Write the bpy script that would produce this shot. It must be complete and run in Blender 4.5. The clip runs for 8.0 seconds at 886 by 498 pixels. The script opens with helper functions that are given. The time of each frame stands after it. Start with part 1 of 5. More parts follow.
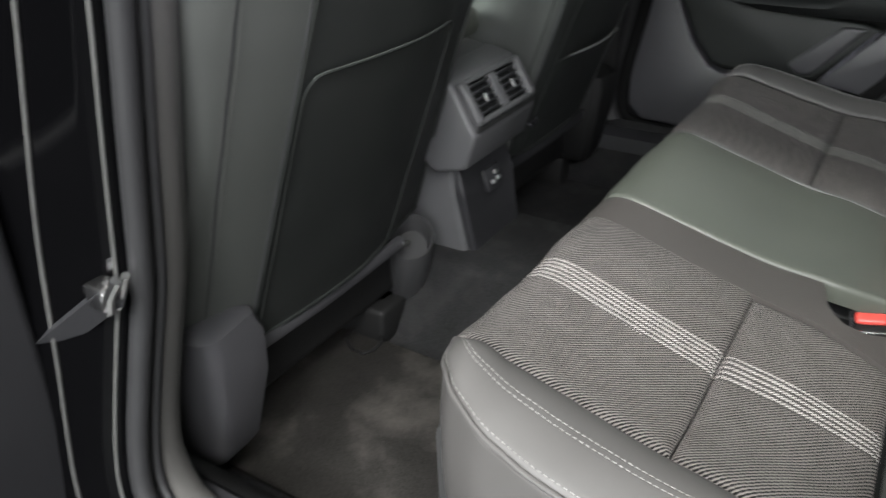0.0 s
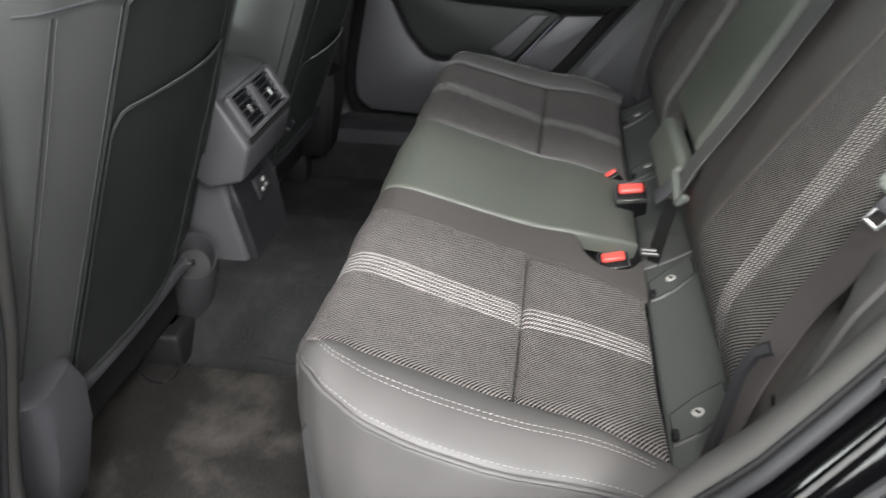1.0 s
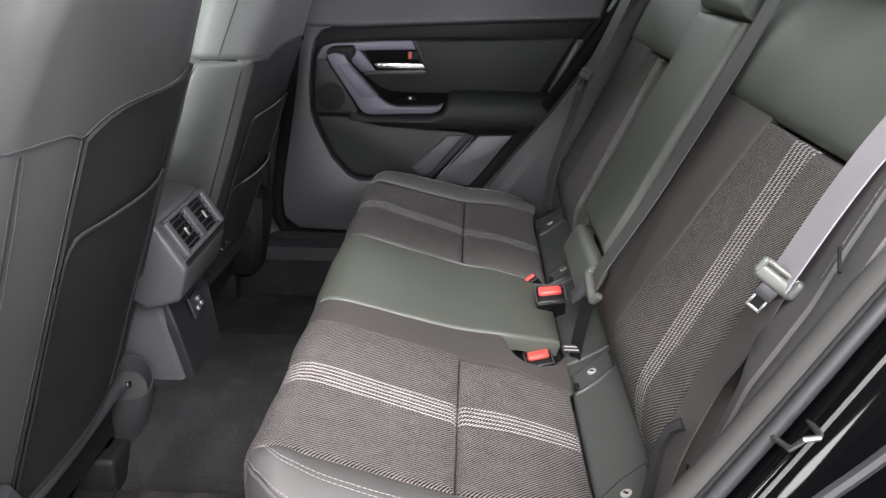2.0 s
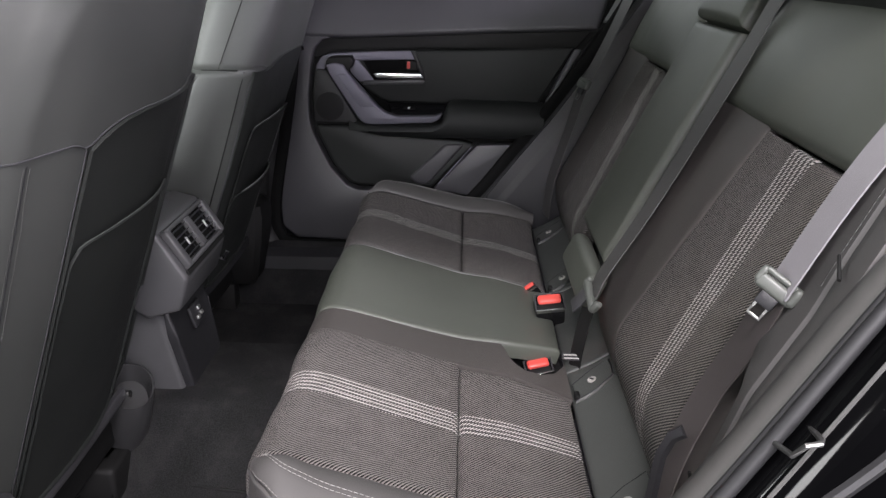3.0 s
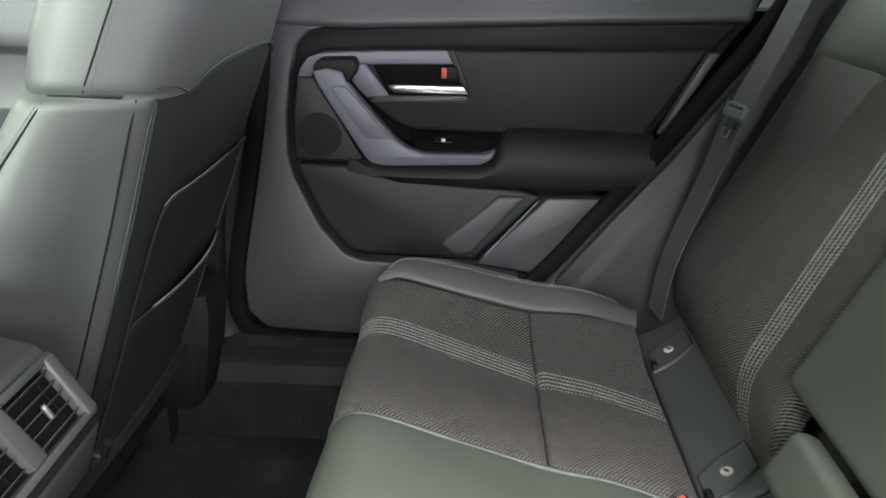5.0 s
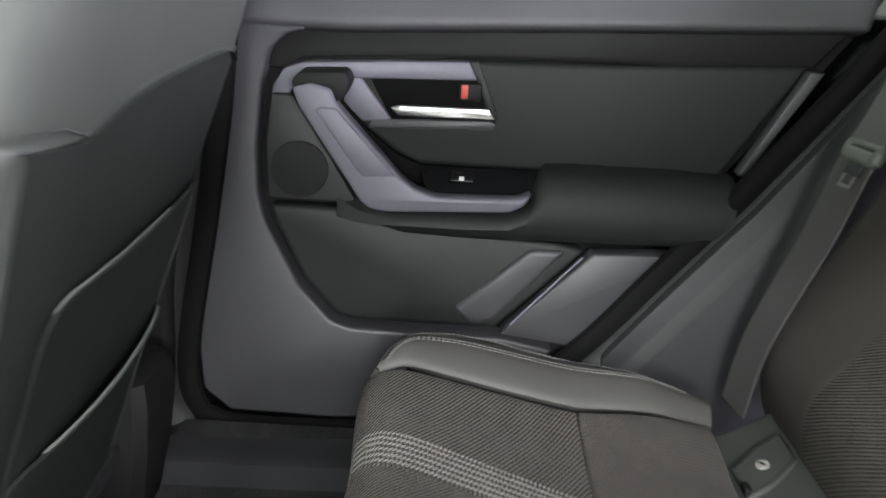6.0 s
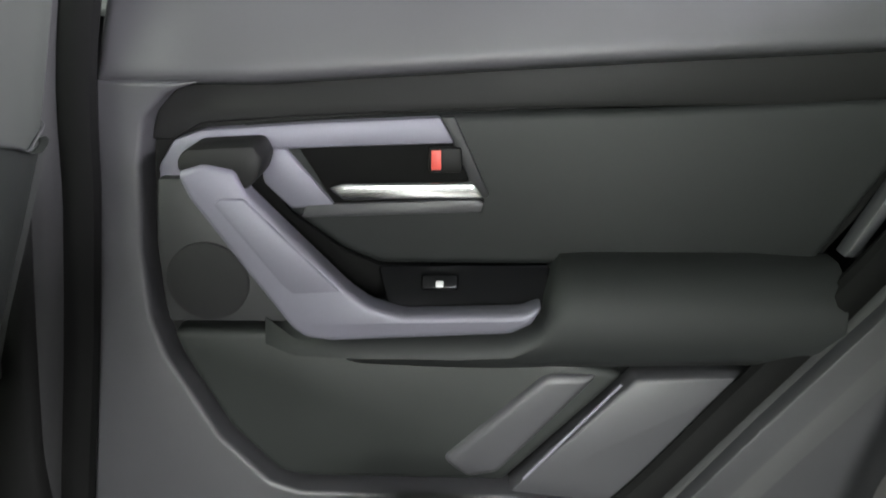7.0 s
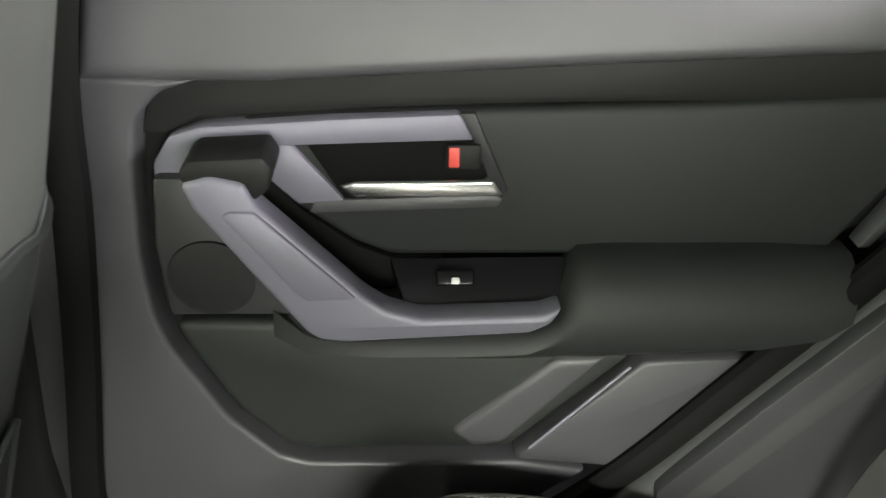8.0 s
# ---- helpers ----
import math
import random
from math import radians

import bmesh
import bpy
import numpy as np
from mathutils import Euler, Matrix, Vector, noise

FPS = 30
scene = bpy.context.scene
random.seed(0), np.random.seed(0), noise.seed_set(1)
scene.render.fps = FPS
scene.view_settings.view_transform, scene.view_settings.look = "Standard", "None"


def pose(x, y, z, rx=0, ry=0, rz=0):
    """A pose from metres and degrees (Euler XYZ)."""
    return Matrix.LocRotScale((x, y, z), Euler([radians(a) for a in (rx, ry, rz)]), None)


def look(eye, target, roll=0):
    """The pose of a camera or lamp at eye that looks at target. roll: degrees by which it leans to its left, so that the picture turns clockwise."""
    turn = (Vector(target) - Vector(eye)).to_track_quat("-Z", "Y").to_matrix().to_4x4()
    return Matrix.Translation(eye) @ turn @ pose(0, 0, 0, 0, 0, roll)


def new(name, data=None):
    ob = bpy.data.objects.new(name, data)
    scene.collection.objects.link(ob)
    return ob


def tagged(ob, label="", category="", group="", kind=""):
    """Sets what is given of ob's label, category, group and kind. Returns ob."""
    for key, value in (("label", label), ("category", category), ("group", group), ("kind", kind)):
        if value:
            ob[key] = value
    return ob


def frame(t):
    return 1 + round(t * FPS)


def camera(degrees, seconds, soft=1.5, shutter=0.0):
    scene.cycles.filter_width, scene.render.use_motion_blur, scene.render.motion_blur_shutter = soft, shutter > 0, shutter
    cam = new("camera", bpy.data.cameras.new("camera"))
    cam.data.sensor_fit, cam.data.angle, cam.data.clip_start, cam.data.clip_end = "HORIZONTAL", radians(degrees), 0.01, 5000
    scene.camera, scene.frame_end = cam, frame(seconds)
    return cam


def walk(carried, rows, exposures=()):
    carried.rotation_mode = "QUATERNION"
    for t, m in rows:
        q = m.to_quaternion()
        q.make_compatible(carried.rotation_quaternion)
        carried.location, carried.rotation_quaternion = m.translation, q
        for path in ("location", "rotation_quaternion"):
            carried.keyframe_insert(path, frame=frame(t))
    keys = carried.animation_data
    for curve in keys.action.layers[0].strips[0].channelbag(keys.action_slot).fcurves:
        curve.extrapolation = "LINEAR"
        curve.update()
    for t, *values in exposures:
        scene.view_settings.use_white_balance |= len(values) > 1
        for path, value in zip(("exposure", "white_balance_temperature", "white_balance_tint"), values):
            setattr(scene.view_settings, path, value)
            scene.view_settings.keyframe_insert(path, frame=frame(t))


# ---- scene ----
cam = camera(58.9, 8.0, soft=1.4, shutter=0.5)
PATH = [
    (0, (-0.381, 0.179, 0.872), (1.108, 1.103, -0.092), -0.4),
    (0.5, (-0.409, 0.243, 0.899), (1.233, 0.806, -0.094), -0.0),
    (1, (-0.479, 0.278, 0.916), (1.247, 0.507, -0.067), 1.6),
    (1.5, (-0.531, 0.285, 0.932), (1.299, 0.372, 0.131), 1.1),
    (1.7, (-0.544, 0.285, 0.938), (1.312, 0.346, 0.195), 1.4),
    (3, (-0.556, 0.292, 0.942), (1.318, 0.333, 0.245), 1.4),
    (3.5, (-0.397, 0.273, 0.931), (1.474, 0.334, 0.228), 1.4),
    (4, (-0.162, 0.257, 0.914), (1.7, 0.356, 0.19), 1.1),
    (4.2, (-0.068, 0.296, 0.897), (1.792, 0.386, 0.168), 1.4),
    (4.5, (0.052, 0.327, 0.884), (1.911, 0.444, 0.156), 1.1),
    (5.8, (0.399, 0.491, 0.881), (2.257, 0.384, 0.147), 4.8),
    (6, (0.488, 0.46, 0.855), (2.35, 0.435, 0.125), 3.7),
    (6.5, (0.692, 0.418, 0.833), (2.548, 0.463, 0.091), 2.7),
    (7, (0.807, 0.412, 0.844), (2.682, 0.458, 0.148), -0.0),
    (7.5, (0.862, 0.418, 0.905), (2.645, 0.435, -0.001), 0.6),
    (8, (0.888, 0.472, 0.953), (2.577, 0.375, -0.115), 1.7),
]
EXPOSURE = [(0, 0.24, 6500, 6), (1.7, 0.62, 6500, 13), (3, 0.02, 6500, 17), (3.6, 0.28, 6500, 8), (4.2, 0.72, 6300, 3), (4.5, 0.76, 6400, 4), (6, 1.30, 6600, 6), (7, 1.70, 6700, 3), (8, 1.68, 7200, 0)]
walk(cam, [(t, look(eye, target, roll)) for t, eye, target, roll in PATH], EXPOSURE)

# ---------------------------------------------------------------- light
world = bpy.data.worlds.new("showroom_air")
scene.world = world
world.use_nodes = True
world.node_tree.nodes["Background"].inputs[0].default_value = (0.80, 0.86, 0.84, 1)
world.node_tree.nodes["Background"].inputs[1].default_value = 0.17


def lamp(name, eye, target, sx, sy, power, color):
    data = bpy.data.lights.new(name, "AREA")
    data.shape, data.size, data.size_y = "RECTANGLE", sx, sy
    data.energy, data.color = power, color
    ob = new(name, data)
    ob.matrix_world = look(eye, target)
    return ob


for lx, ly, lz, power in ((-1.5, 0.9, 3.3, 36), (-1.5, -0.1, 3.3, 36), (-2.4, 0.5, 3.2, 98), (-2.4, -0.7, 3.2, 98), (-1.5, -1.1, 3.3, 36)):
    lamp("showroom_lamp", (lx, ly, lz), (0.4, 0.2, 0.5), 0.60, 0.24, power, (1.0, 0.98, 0.97))
for ly, power in ((0.9, 125), (-0.5, 78)):
    lamp("showroom_lamp", (-3.7, ly, 2.95), (0.9, 0.3, 0.40), 1.2, 0.30, power, (0.96, 0.95, 1.0))
lamp("showroom_lamp", (-2.6, -1.9, 2.6), (0.4, 0.6, 0.6), 1.0, 0.30, 92, (0.98, 0.97, 1.0))
lamp("showroom_side_light", (-2.8, 0.55, 1.05), (1.3, 0.45, 0.65), 0.6, 0.4, 26, (0.97, 1.0, 0.97))
lamp("showroom_side_light", (-2.8, -0.75, 1.25), (0.7, 0.7, 0.5), 0.8, 0.5, 44, (0.94, 0.93, 1.0))
lamp("windscreen_light", (0.75, 1.75, 1.18), (0.75, 0.4, 0.4), 1.2, 0.35, 12, (0.92, 1.0, 0.9))
lamp("driver_window_light", (-0.22, 1.45, 1.08), (1.2, 0.95, 0.50), 0.7, 0.30, 30, (0.93, 1.0, 0.97))
lamp("far_window_light", (1.62, 0.25, 1.12), (0.6, 0.3, 0.4), 0.8, 0.3, 1.1, (0.88, 0.98, 0.95))
lamp("tailgate_light", (0.45, -1.12, 1.20), (1.40, 0.35, 0.85), 0.9, 0.26, 52, (0.90, 0.86, 1.0))

# ---------------------------------------------------------------- materials
MATS = {}


def material(name, color, rough=0.5, metal=0.0, vary=0.15, grain=900.0, bump=0.15, blotch=14.0, coat=0.0, spec=0.5):
    """A plain surface with fine grain and slow stains."""
    if name in MATS:
        return MATS[name]
    m = bpy.data.materials.new(name)
    m.use_nodes = True
    nt = m.node_tree
    b = nt.nodes["Principled BSDF"]
    co = nt.nodes.new("ShaderNodeTexCoord")
    n1, n2 = nt.nodes.new("ShaderNodeTexNoise"), nt.nodes.new("ShaderNodeTexNoise")
    n1.inputs["Scale"].default_value, n1.inputs["Detail"].default_value = grain, 2
    n2.inputs["Scale"].default_value, n2.inputs["Detail"].default_value = blotch, 4
    for n in (n1, n2):
        nt.links.new(co.outputs["Object"], n.inputs["Vector"])
    add = nt.nodes.new("ShaderNodeMath")
    add.operation = "ADD"
    nt.links.new(n1.outputs["Fac"], add.inputs[0])
    nt.links.new(n2.outputs["Fac"], add.inputs[1])
    ramp = nt.nodes.new("ShaderNodeMapRange")
    ramp.inputs["From Min"].default_value, ramp.inputs["From Max"].default_value = 0.6, 1.4
    ramp.inputs["To Min"].default_value, ramp.inputs["To Max"].default_value = 1 - vary, 1 + vary
    nt.links.new(add.outputs[0], ramp.inputs["Value"])
    mul = nt.nodes.new("ShaderNodeVectorMath")
    mul.operation = "SCALE"
    mul.inputs[0].default_value = color
    nt.links.new(ramp.outputs[0], mul.inputs["Scale"])
    nt.links.new(mul.outputs[0], b.inputs["Base Color"])
    rr = nt.nodes.new("ShaderNodeMapRange")
    rr.inputs["To Min"].default_value, rr.inputs["To Max"].default_value = max(0.02, rough - 0.07), rough + 0.07
    nt.links.new(n2.outputs["Fac"], rr.inputs["Value"])
    nt.links.new(rr.outputs[0], b.inputs["Roughness"])
    b.inputs["Metallic"].default_value = metal
    b.inputs["Coat Weight"].default_value = coat
    b.inputs["Specular IOR Level"].default_value = spec
    if bump:
        bp = nt.nodes.new("ShaderNodeBump")
        bp.inputs["Strength"].default_value, bp.inputs["Distance"].default_value = bump, 0.0006
        nt.links.new(n1.outputs["Fac"], bp.inputs["Height"])
        nt.links.new(bp.outputs[0], b.inputs["Normal"])
    MATS[name] = m
    return m


def woven(name, dark, light, pitch_u, pitch_v, slant, depth, cover, soft=0.25, rows=0.22):
    """A woven cloth in metres of its UV map: slanted ribs broken into rows of short stitches."""
    m = bpy.data.materials.new(name)
    m.use_nodes = True
    nt = m.node_tree
    b = nt.nodes["Principled BSDF"]
    uv = nt.nodes.new("ShaderNodeUVMap")
    sep = nt.nodes.new("ShaderNodeSeparateXYZ")
    nt.links.new(uv.outputs[0], sep.inputs[0])

    def op(kind, a, c):
        n = nt.nodes.new("ShaderNodeMath")
        n.operation = kind
        for k, v in ((0, a), (1, c)):
            if isinstance(v, (int, float)):
                n.inputs[k].default_value = v
            elif v is not None:
                nt.links.new(v, n.inputs[k])
        return n.outputs[0]

    u, v = sep.outputs[0], sep.outputs[1]
    rib = op("SINE", op("MULTIPLY", op("ADD", op("MULTIPLY", u, slant), v), 2 * math.pi / pitch_v), None)
    row = op("SINE", op("MULTIPLY", u, 2 * math.pi / pitch_u), None)
    wave = op("ADD", op("MULTIPLY", rib, 0.33), op("MULTIPLY", row, rows))
    no = nt.nodes.new("ShaderNodeTexNoise")
    no.inputs["Scale"].default_value, no.inputs["Detail"].default_value = 40, 5
    nt.links.new(uv.outputs[0], no.inputs["Vector"])
    h = op("ADD", op("ADD", wave, 0.5), op("MULTIPLY", op("SUBTRACT", no.outputs["Fac"], 0.5), 0.30))
    mr = nt.nodes.new("ShaderNodeMapRange")
    mr.interpolation_type = "SMOOTHSTEP"
    mr.inputs["From Min"].default_value, mr.inputs["From Max"].default_value = cover - soft, cover + soft
    nt.links.new(h, mr.inputs["Value"])
    mix = nt.nodes.new("ShaderNodeMix")
    mix.data_type = "RGBA"
    mix.inputs["A"].default_value, mix.inputs["B"].default_value = (*dark, 1), (*light, 1)
    nt.links.new(mr.outputs[0], mix.inputs["Factor"])
    nt.links.new(mix.outputs["Result"], b.inputs["Base Color"])
    b.inputs["Roughness"].default_value = 0.85
    b.inputs["Specular IOR Level"].default_value = 0.2
    b.inputs["Sheen Weight"].default_value = 0.04
    bp = nt.nodes.new("ShaderNodeBump")
    bp.inputs["Strength"].default_value, bp.inputs["Distance"].default_value = depth, 0.0015
    nt.links.new(h, bp.inputs["Height"])
    nt.links.new(bp.outputs[0], b.inputs["Normal"])
    MATS[name] = m
    return m


def pile(name, color, dust, amount, scale):
    """A carpet with pale dust trodden into it in patches."""
    m = material(name, color, 0.95, vary=0.5, grain=420, bump=1.0, blotch=9, spec=0.1)
    nt = m.node_tree
    b = nt.nodes["Principled BSDF"]
    base = b.inputs["Base Color"].links[0].from_socket
    co, no, mr, mix = (nt.nodes.new("ShaderNode" + k) for k in ("TexCoord", "TexNoise", "MapRange", "Mix"))
    no.inputs["Scale"].default_value, no.inputs["Detail"].default_value, no.inputs["Roughness"].default_value = scale, 6, 0.65
    nt.links.new(co.outputs["Object"], no.inputs["Vector"])
    nt.links.new(no.outputs["Fac"], mr.inputs["Value"])
    mr.inputs["From Min"].default_value, mr.inputs["From Max"].default_value, mr.inputs["To Max"].default_value = 0.50, 0.72, amount
    mix.data_type = "RGBA"
    nt.links.new(mr.outputs[0], mix.inputs["Factor"])
    nt.links.new(base, mix.inputs["A"])
    mix.inputs["B"].default_value = (*dust, 1)
    nt.links.new(mix.outputs["Result"], b.inputs["Base Color"])
    return m


LEATHER = material("charcoal_leatherette", (0.074, 0.080, 0.067), 0.45, vary=0.10, grain=1400, bump=0.25)
LEATHER_GREY = material("grey_leatherette", (0.070, 0.067, 0.065), 0.58, vary=0.10, grain=1400, bump=0.25)
LEATHER_SEAT = material("front_seat_leatherette", (0.0535, 0.0565, 0.053), 0.48, vary=0.10, grain=1400, bump=0.25)
LEATHER_BROWN = material("brown_grey_leatherette", (0.058, 0.052, 0.049), 0.52, vary=0.10, grain=1400, bump=0.25)
SEALER = material("pale_sealer", (0.055, 0.055, 0.053), 0.6, vary=0.2, grain=300, bump=0.3)
BACKSHELL = material("black_vinyl", (0.0165, 0.0182, 0.0172), 0.52, vary=0.12, grain=1600, bump=0.3, spec=0.36)
PLASTIC = material("black_grained_plastic", (0.021, 0.021, 0.023), 0.45, vary=0.12, grain=1800, bump=0.3, spec=0.32)
PLASTIC_GREY = material("dark_grey_plastic", (0.044, 0.0435, 0.047), 0.42, vary=0.10, grain=1800, bump=0.25)
DOORPAD = material("soft_door_trim", (0.0148, 0.0160, 0.0162), 0.58, vary=0.12, grain=1500, bump=0.35, spec=0.35)
SATIN = material("satin_grey_trim", (0.145, 0.14, 0.172), 0.52, metal=0.25, vary=0.05, grain=600, bump=0.05)
CHROME = material("brushed_chrome", (0.72, 0.72, 0.72), 0.2, metal=1.0, vary=0.05, grain=500, bump=0.04)
BLADE = material("worn_blade_steel", (0.25, 0.25, 0.245), 0.42, metal=1.0, vary=0.1, grain=500, bump=0.05)
STEEL = material("dull_bright_steel", (0.82, 0.82, 0.80), 0.38, metal=1.0, vary=0.05, grain=500, bump=0.03)
CARPET = pile("charcoal_carpet", (0.034, 0.034, 0.035), (0.078, 0.076, 0.075), 0.5, 9)
MATPILE = pile("dusty_floor_mat", (0.019, 0.0178, 0.0165), (0.095, 0.087, 0.079), 0.55, 5)
TRIMGREY = material("grey_green_trim", (0.070, 0.068, 0.065), 0.5, vary=0.10, grain=1800, bump=0.25)
PILLAR = material("dark_pillar_plastic", (0.026, 0.026, 0.027), 0.5, vary=0.12, grain=1800, bump=0.3, spec=0.35)
RUBBER = material("weatherstrip_rubber", (0.017, 0.017, 0.018), 0.5, vary=0.10, grain=700, bump=0.2, spec=0.3)
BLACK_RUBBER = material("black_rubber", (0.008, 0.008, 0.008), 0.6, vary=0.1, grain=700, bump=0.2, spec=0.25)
PAINT = material("black_car_paint", (0.0013, 0.0013, 0.0015), 0.06, vary=0.1, grain=2500, bump=0.0, spec=0.14)
# near-black for the far door seal and for sheets that paint shade in hollows
VOID = material("matt_black_seal_and_shade", (0.004, 0.004, 0.004), 0.8, vary=0.1, grain=700, bump=0.1, spec=0.1)
RED = material("red_button_plastic", (0.62, 0.075, 0.06), 0.4, vary=0.06, grain=300, bump=0.05)
THREAD_DARK = material("grey_thread", (0.085, 0.085, 0.083), 0.8, vary=0.1, grain=900, bump=0.3)
THREAD = material("pale_thread", (0.23, 0.225, 0.215), 0.8, vary=0.1, grain=900, bump=0.3)
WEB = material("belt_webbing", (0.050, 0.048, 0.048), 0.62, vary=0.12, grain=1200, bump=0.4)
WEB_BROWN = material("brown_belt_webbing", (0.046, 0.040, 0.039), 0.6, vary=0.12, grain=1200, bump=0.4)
# webbing with its lilac sheen put into the base colour
WEB_SHEEN = material("sheen_belt_webbing", (0.225, 0.215, 0.228), 0.5, vary=0.12, grain=1200, bump=0.4)
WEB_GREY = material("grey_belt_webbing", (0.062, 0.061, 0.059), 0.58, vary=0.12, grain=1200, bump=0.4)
TONGUE = material("grey_tongue_plastic", (0.078, 0.084, 0.076), 0.42, vary=0.08, grain=900, bump=0.1)
HEM = material("pale_hem_piping", (0.17, 0.175, 0.165), 0.5, vary=0.08, grain=900, bump=0.1)
BADGE = material("pale_badge_plastic", (0.36, 0.35, 0.33), 0.5, vary=0.08, grain=300, bump=0.0)
CONSOLE = material("lilac_grey_console_plastic", (0.066, 0.066, 0.069), 0.42, vary=0.10, grain=1800, bump=0.25)
WHITE = material("white_print", (0.80, 0.80, 0.78), 0.5, vary=0.04, grain=300, bump=0.0)
GLOSS = material("gloss_black_plastic", (0.008, 0.008, 0.009), 0.22, vary=0.1, grain=900, bump=0.0, spec=0.25)
HEADLINER = material("grey_headliner", (0.20, 0.205, 0.20), 0.95, vary=0.08, grain=900, bump=0.4)
CONCRETE = material("showroom_tile", (0.075, 0.077, 0.078), 0.30, vary=0.10, grain=60, bump=0.05, blotch=1.5)
FOAM = material("dark_seat_core", (0.020, 0.020, 0.020), 0.9, vary=0.1, grain=500, bump=0.2)
MESHGRILL = material("speaker_grille", (0.008, 0.008, 0.0085), 0.6, vary=0.3, grain=1200, bump=1.0, spec=0.3)
CLOTH = woven("ribbed_seat_cloth", (0.005, 0.0046, 0.0044), (0.150, 0.137, 0.130), 0.0050, 0.0046, 0.9, 1.0, 0.5, 0.13, 0.11)
STRIPE = woven("pale_stripe_cloth", (0.042, 0.039, 0.037), (0.44, 0.415, 0.40), 0.0090, 0.0044, 0.9, 0.8, 0.66, 0.10, 0.30)

# ---------------------------------------------------------------- mesh helpers
BASE = {}


def thing(name, base, label, category, group="", kind=""):
    ob = new(name)
    ob.location = base
    BASE[ob] = Vector(base)
    ob.empty_display_size = 0.05
    return tagged(ob, label, category, group, kind)


def finish(name, bm, mat, base, angle=40):
    bmesh.ops.recalc_face_normals(bm, faces=bm.faces)
    bmesh.ops.translate(bm, verts=bm.verts, vec=-Vector(base))
    me = bpy.data.meshes.new(name)
    bm.to_mesh(me)
    bm.free()
    me.materials.append(mat)
    me.polygons.foreach_set("use_smooth", [True] * len(me.polygons))
    me.set_sharp_from_angle(angle=radians(angle))
    return me


def part(name, bm, mat, parent, label="", angle=40):
    base = BASE[parent]
    ob = new(name, finish(name, bm, mat, base, angle))
    ob.parent = parent
    BASE[ob] = base
    return tagged(ob, label)


def solid(name, bm, mat, label, category, kind="", group="", base=None, angle=40):
    """A thing of one mesh."""
    base = Vector(base) if base is not None else Vector((0, 0, 0))
    ob = new(name, finish(name, bm, mat, base, angle))
    ob.location = base
    BASE[ob] = base
    return tagged(ob, label, category, group, kind)


def box(lo, hi, r=0.004, seg=2):
    bm = bmesh.new()
    c, d = (Vector(lo) + Vector(hi)) / 2, Vector(hi) - Vector(lo)
    bmesh.ops.create_cube(bm, size=1, matrix=Matrix.Translation(c) @ Matrix.Diagonal((*d, 1)))
    if r:
        bmesh.ops.bevel(bm, geom=bm.edges[:], offset=min(r, 0.45 * min(d)), segments=seg, profile=0.5, affect="EDGES")
    return bm


def turned(bm, m):
    bmesh.ops.transform(bm, matrix=m, verts=bm.verts)
    return bm


def joined(*many):
    out = bmesh.new()
    for bm in many:
        me = bpy.data.meshes.new("tmp")
        bm.to_mesh(me)
        bm.free()
        out.from_mesh(me)
        bpy.data.meshes.remove(me)
    return out


def prism(points, way, depth, r=0.003, seg=2):
    """A polygon given by 3D points, thickened along way by depth, with rounded edges."""
    bm = bmesh.new()
    vs = [bm.verts.new(p) for p in points]
    f = bm.faces.new(vs)
    got = bmesh.ops.extrude_face_region(bm, geom=[f])
    bmesh.ops.translate(bm, verts=[v for v in got["geom"] if isinstance(v, bmesh.types.BMVert)], vec=Vector(way).normalized() * depth)
    bmesh.ops.recalc_face_normals(bm, faces=bm.faces)
    if r:
        bmesh.ops.bevel(bm, geom=bm.edges[:], offset=r, segments=seg, profile=0.5, affect="EDGES", clamp_overlap=True)
    return bm


def loft(rings, caps=True):
    """A skin over rings of points, all of one count."""
    bm = bmesh.new()
    rows = [[bm.verts.new(p) for p in ring] for ring in rings]
    n = len(rows[0])
    for a, b in zip(rows, rows[1:]):
        for k in range(n):
            bm.faces.new((a[k], a[(k + 1) % n], b[(k + 1) % n], b[k]))
    if caps:
        bm.faces.new(rows[0][::-1])
        bm.faces.new(rows[-1])
    return bm


def smooth_path(points, step=0.02, closed=False):
    """A smooth line of even steps through the points."""
    pts = [Vector(p) for p in points]
    n = len(pts)
    out = []
    for k in range(n if closed else n - 1):
        a, b, c, d = (pts[(k + j) % n] if closed else pts[min(max(k + j, 0), n - 1)] for j in (-1, 0, 1, 2))
        m = max(1, int((c - b).length / step))
        for j in range(m):
            t = j / m
            out.append(0.5 * (2 * b + (c - a) * t + (2 * a - 5 * b + 4 * c - d) * t**2 + (3 * b - a - 3 * c + d) * t**3))
    if not closed:
        out.append(pts[-1])
    return out


def frames_along(pts, up, closed):
    n = len(pts)
    for k, p in enumerate(pts):
        a, b = (pts[k - 1], pts[(k + 1) % n]) if closed else (pts[max(k - 1, 0)], pts[min(k + 1, n - 1)])
        t = (b - a).normalized()
        side = t.cross(up).normalized()
        yield p, t, side


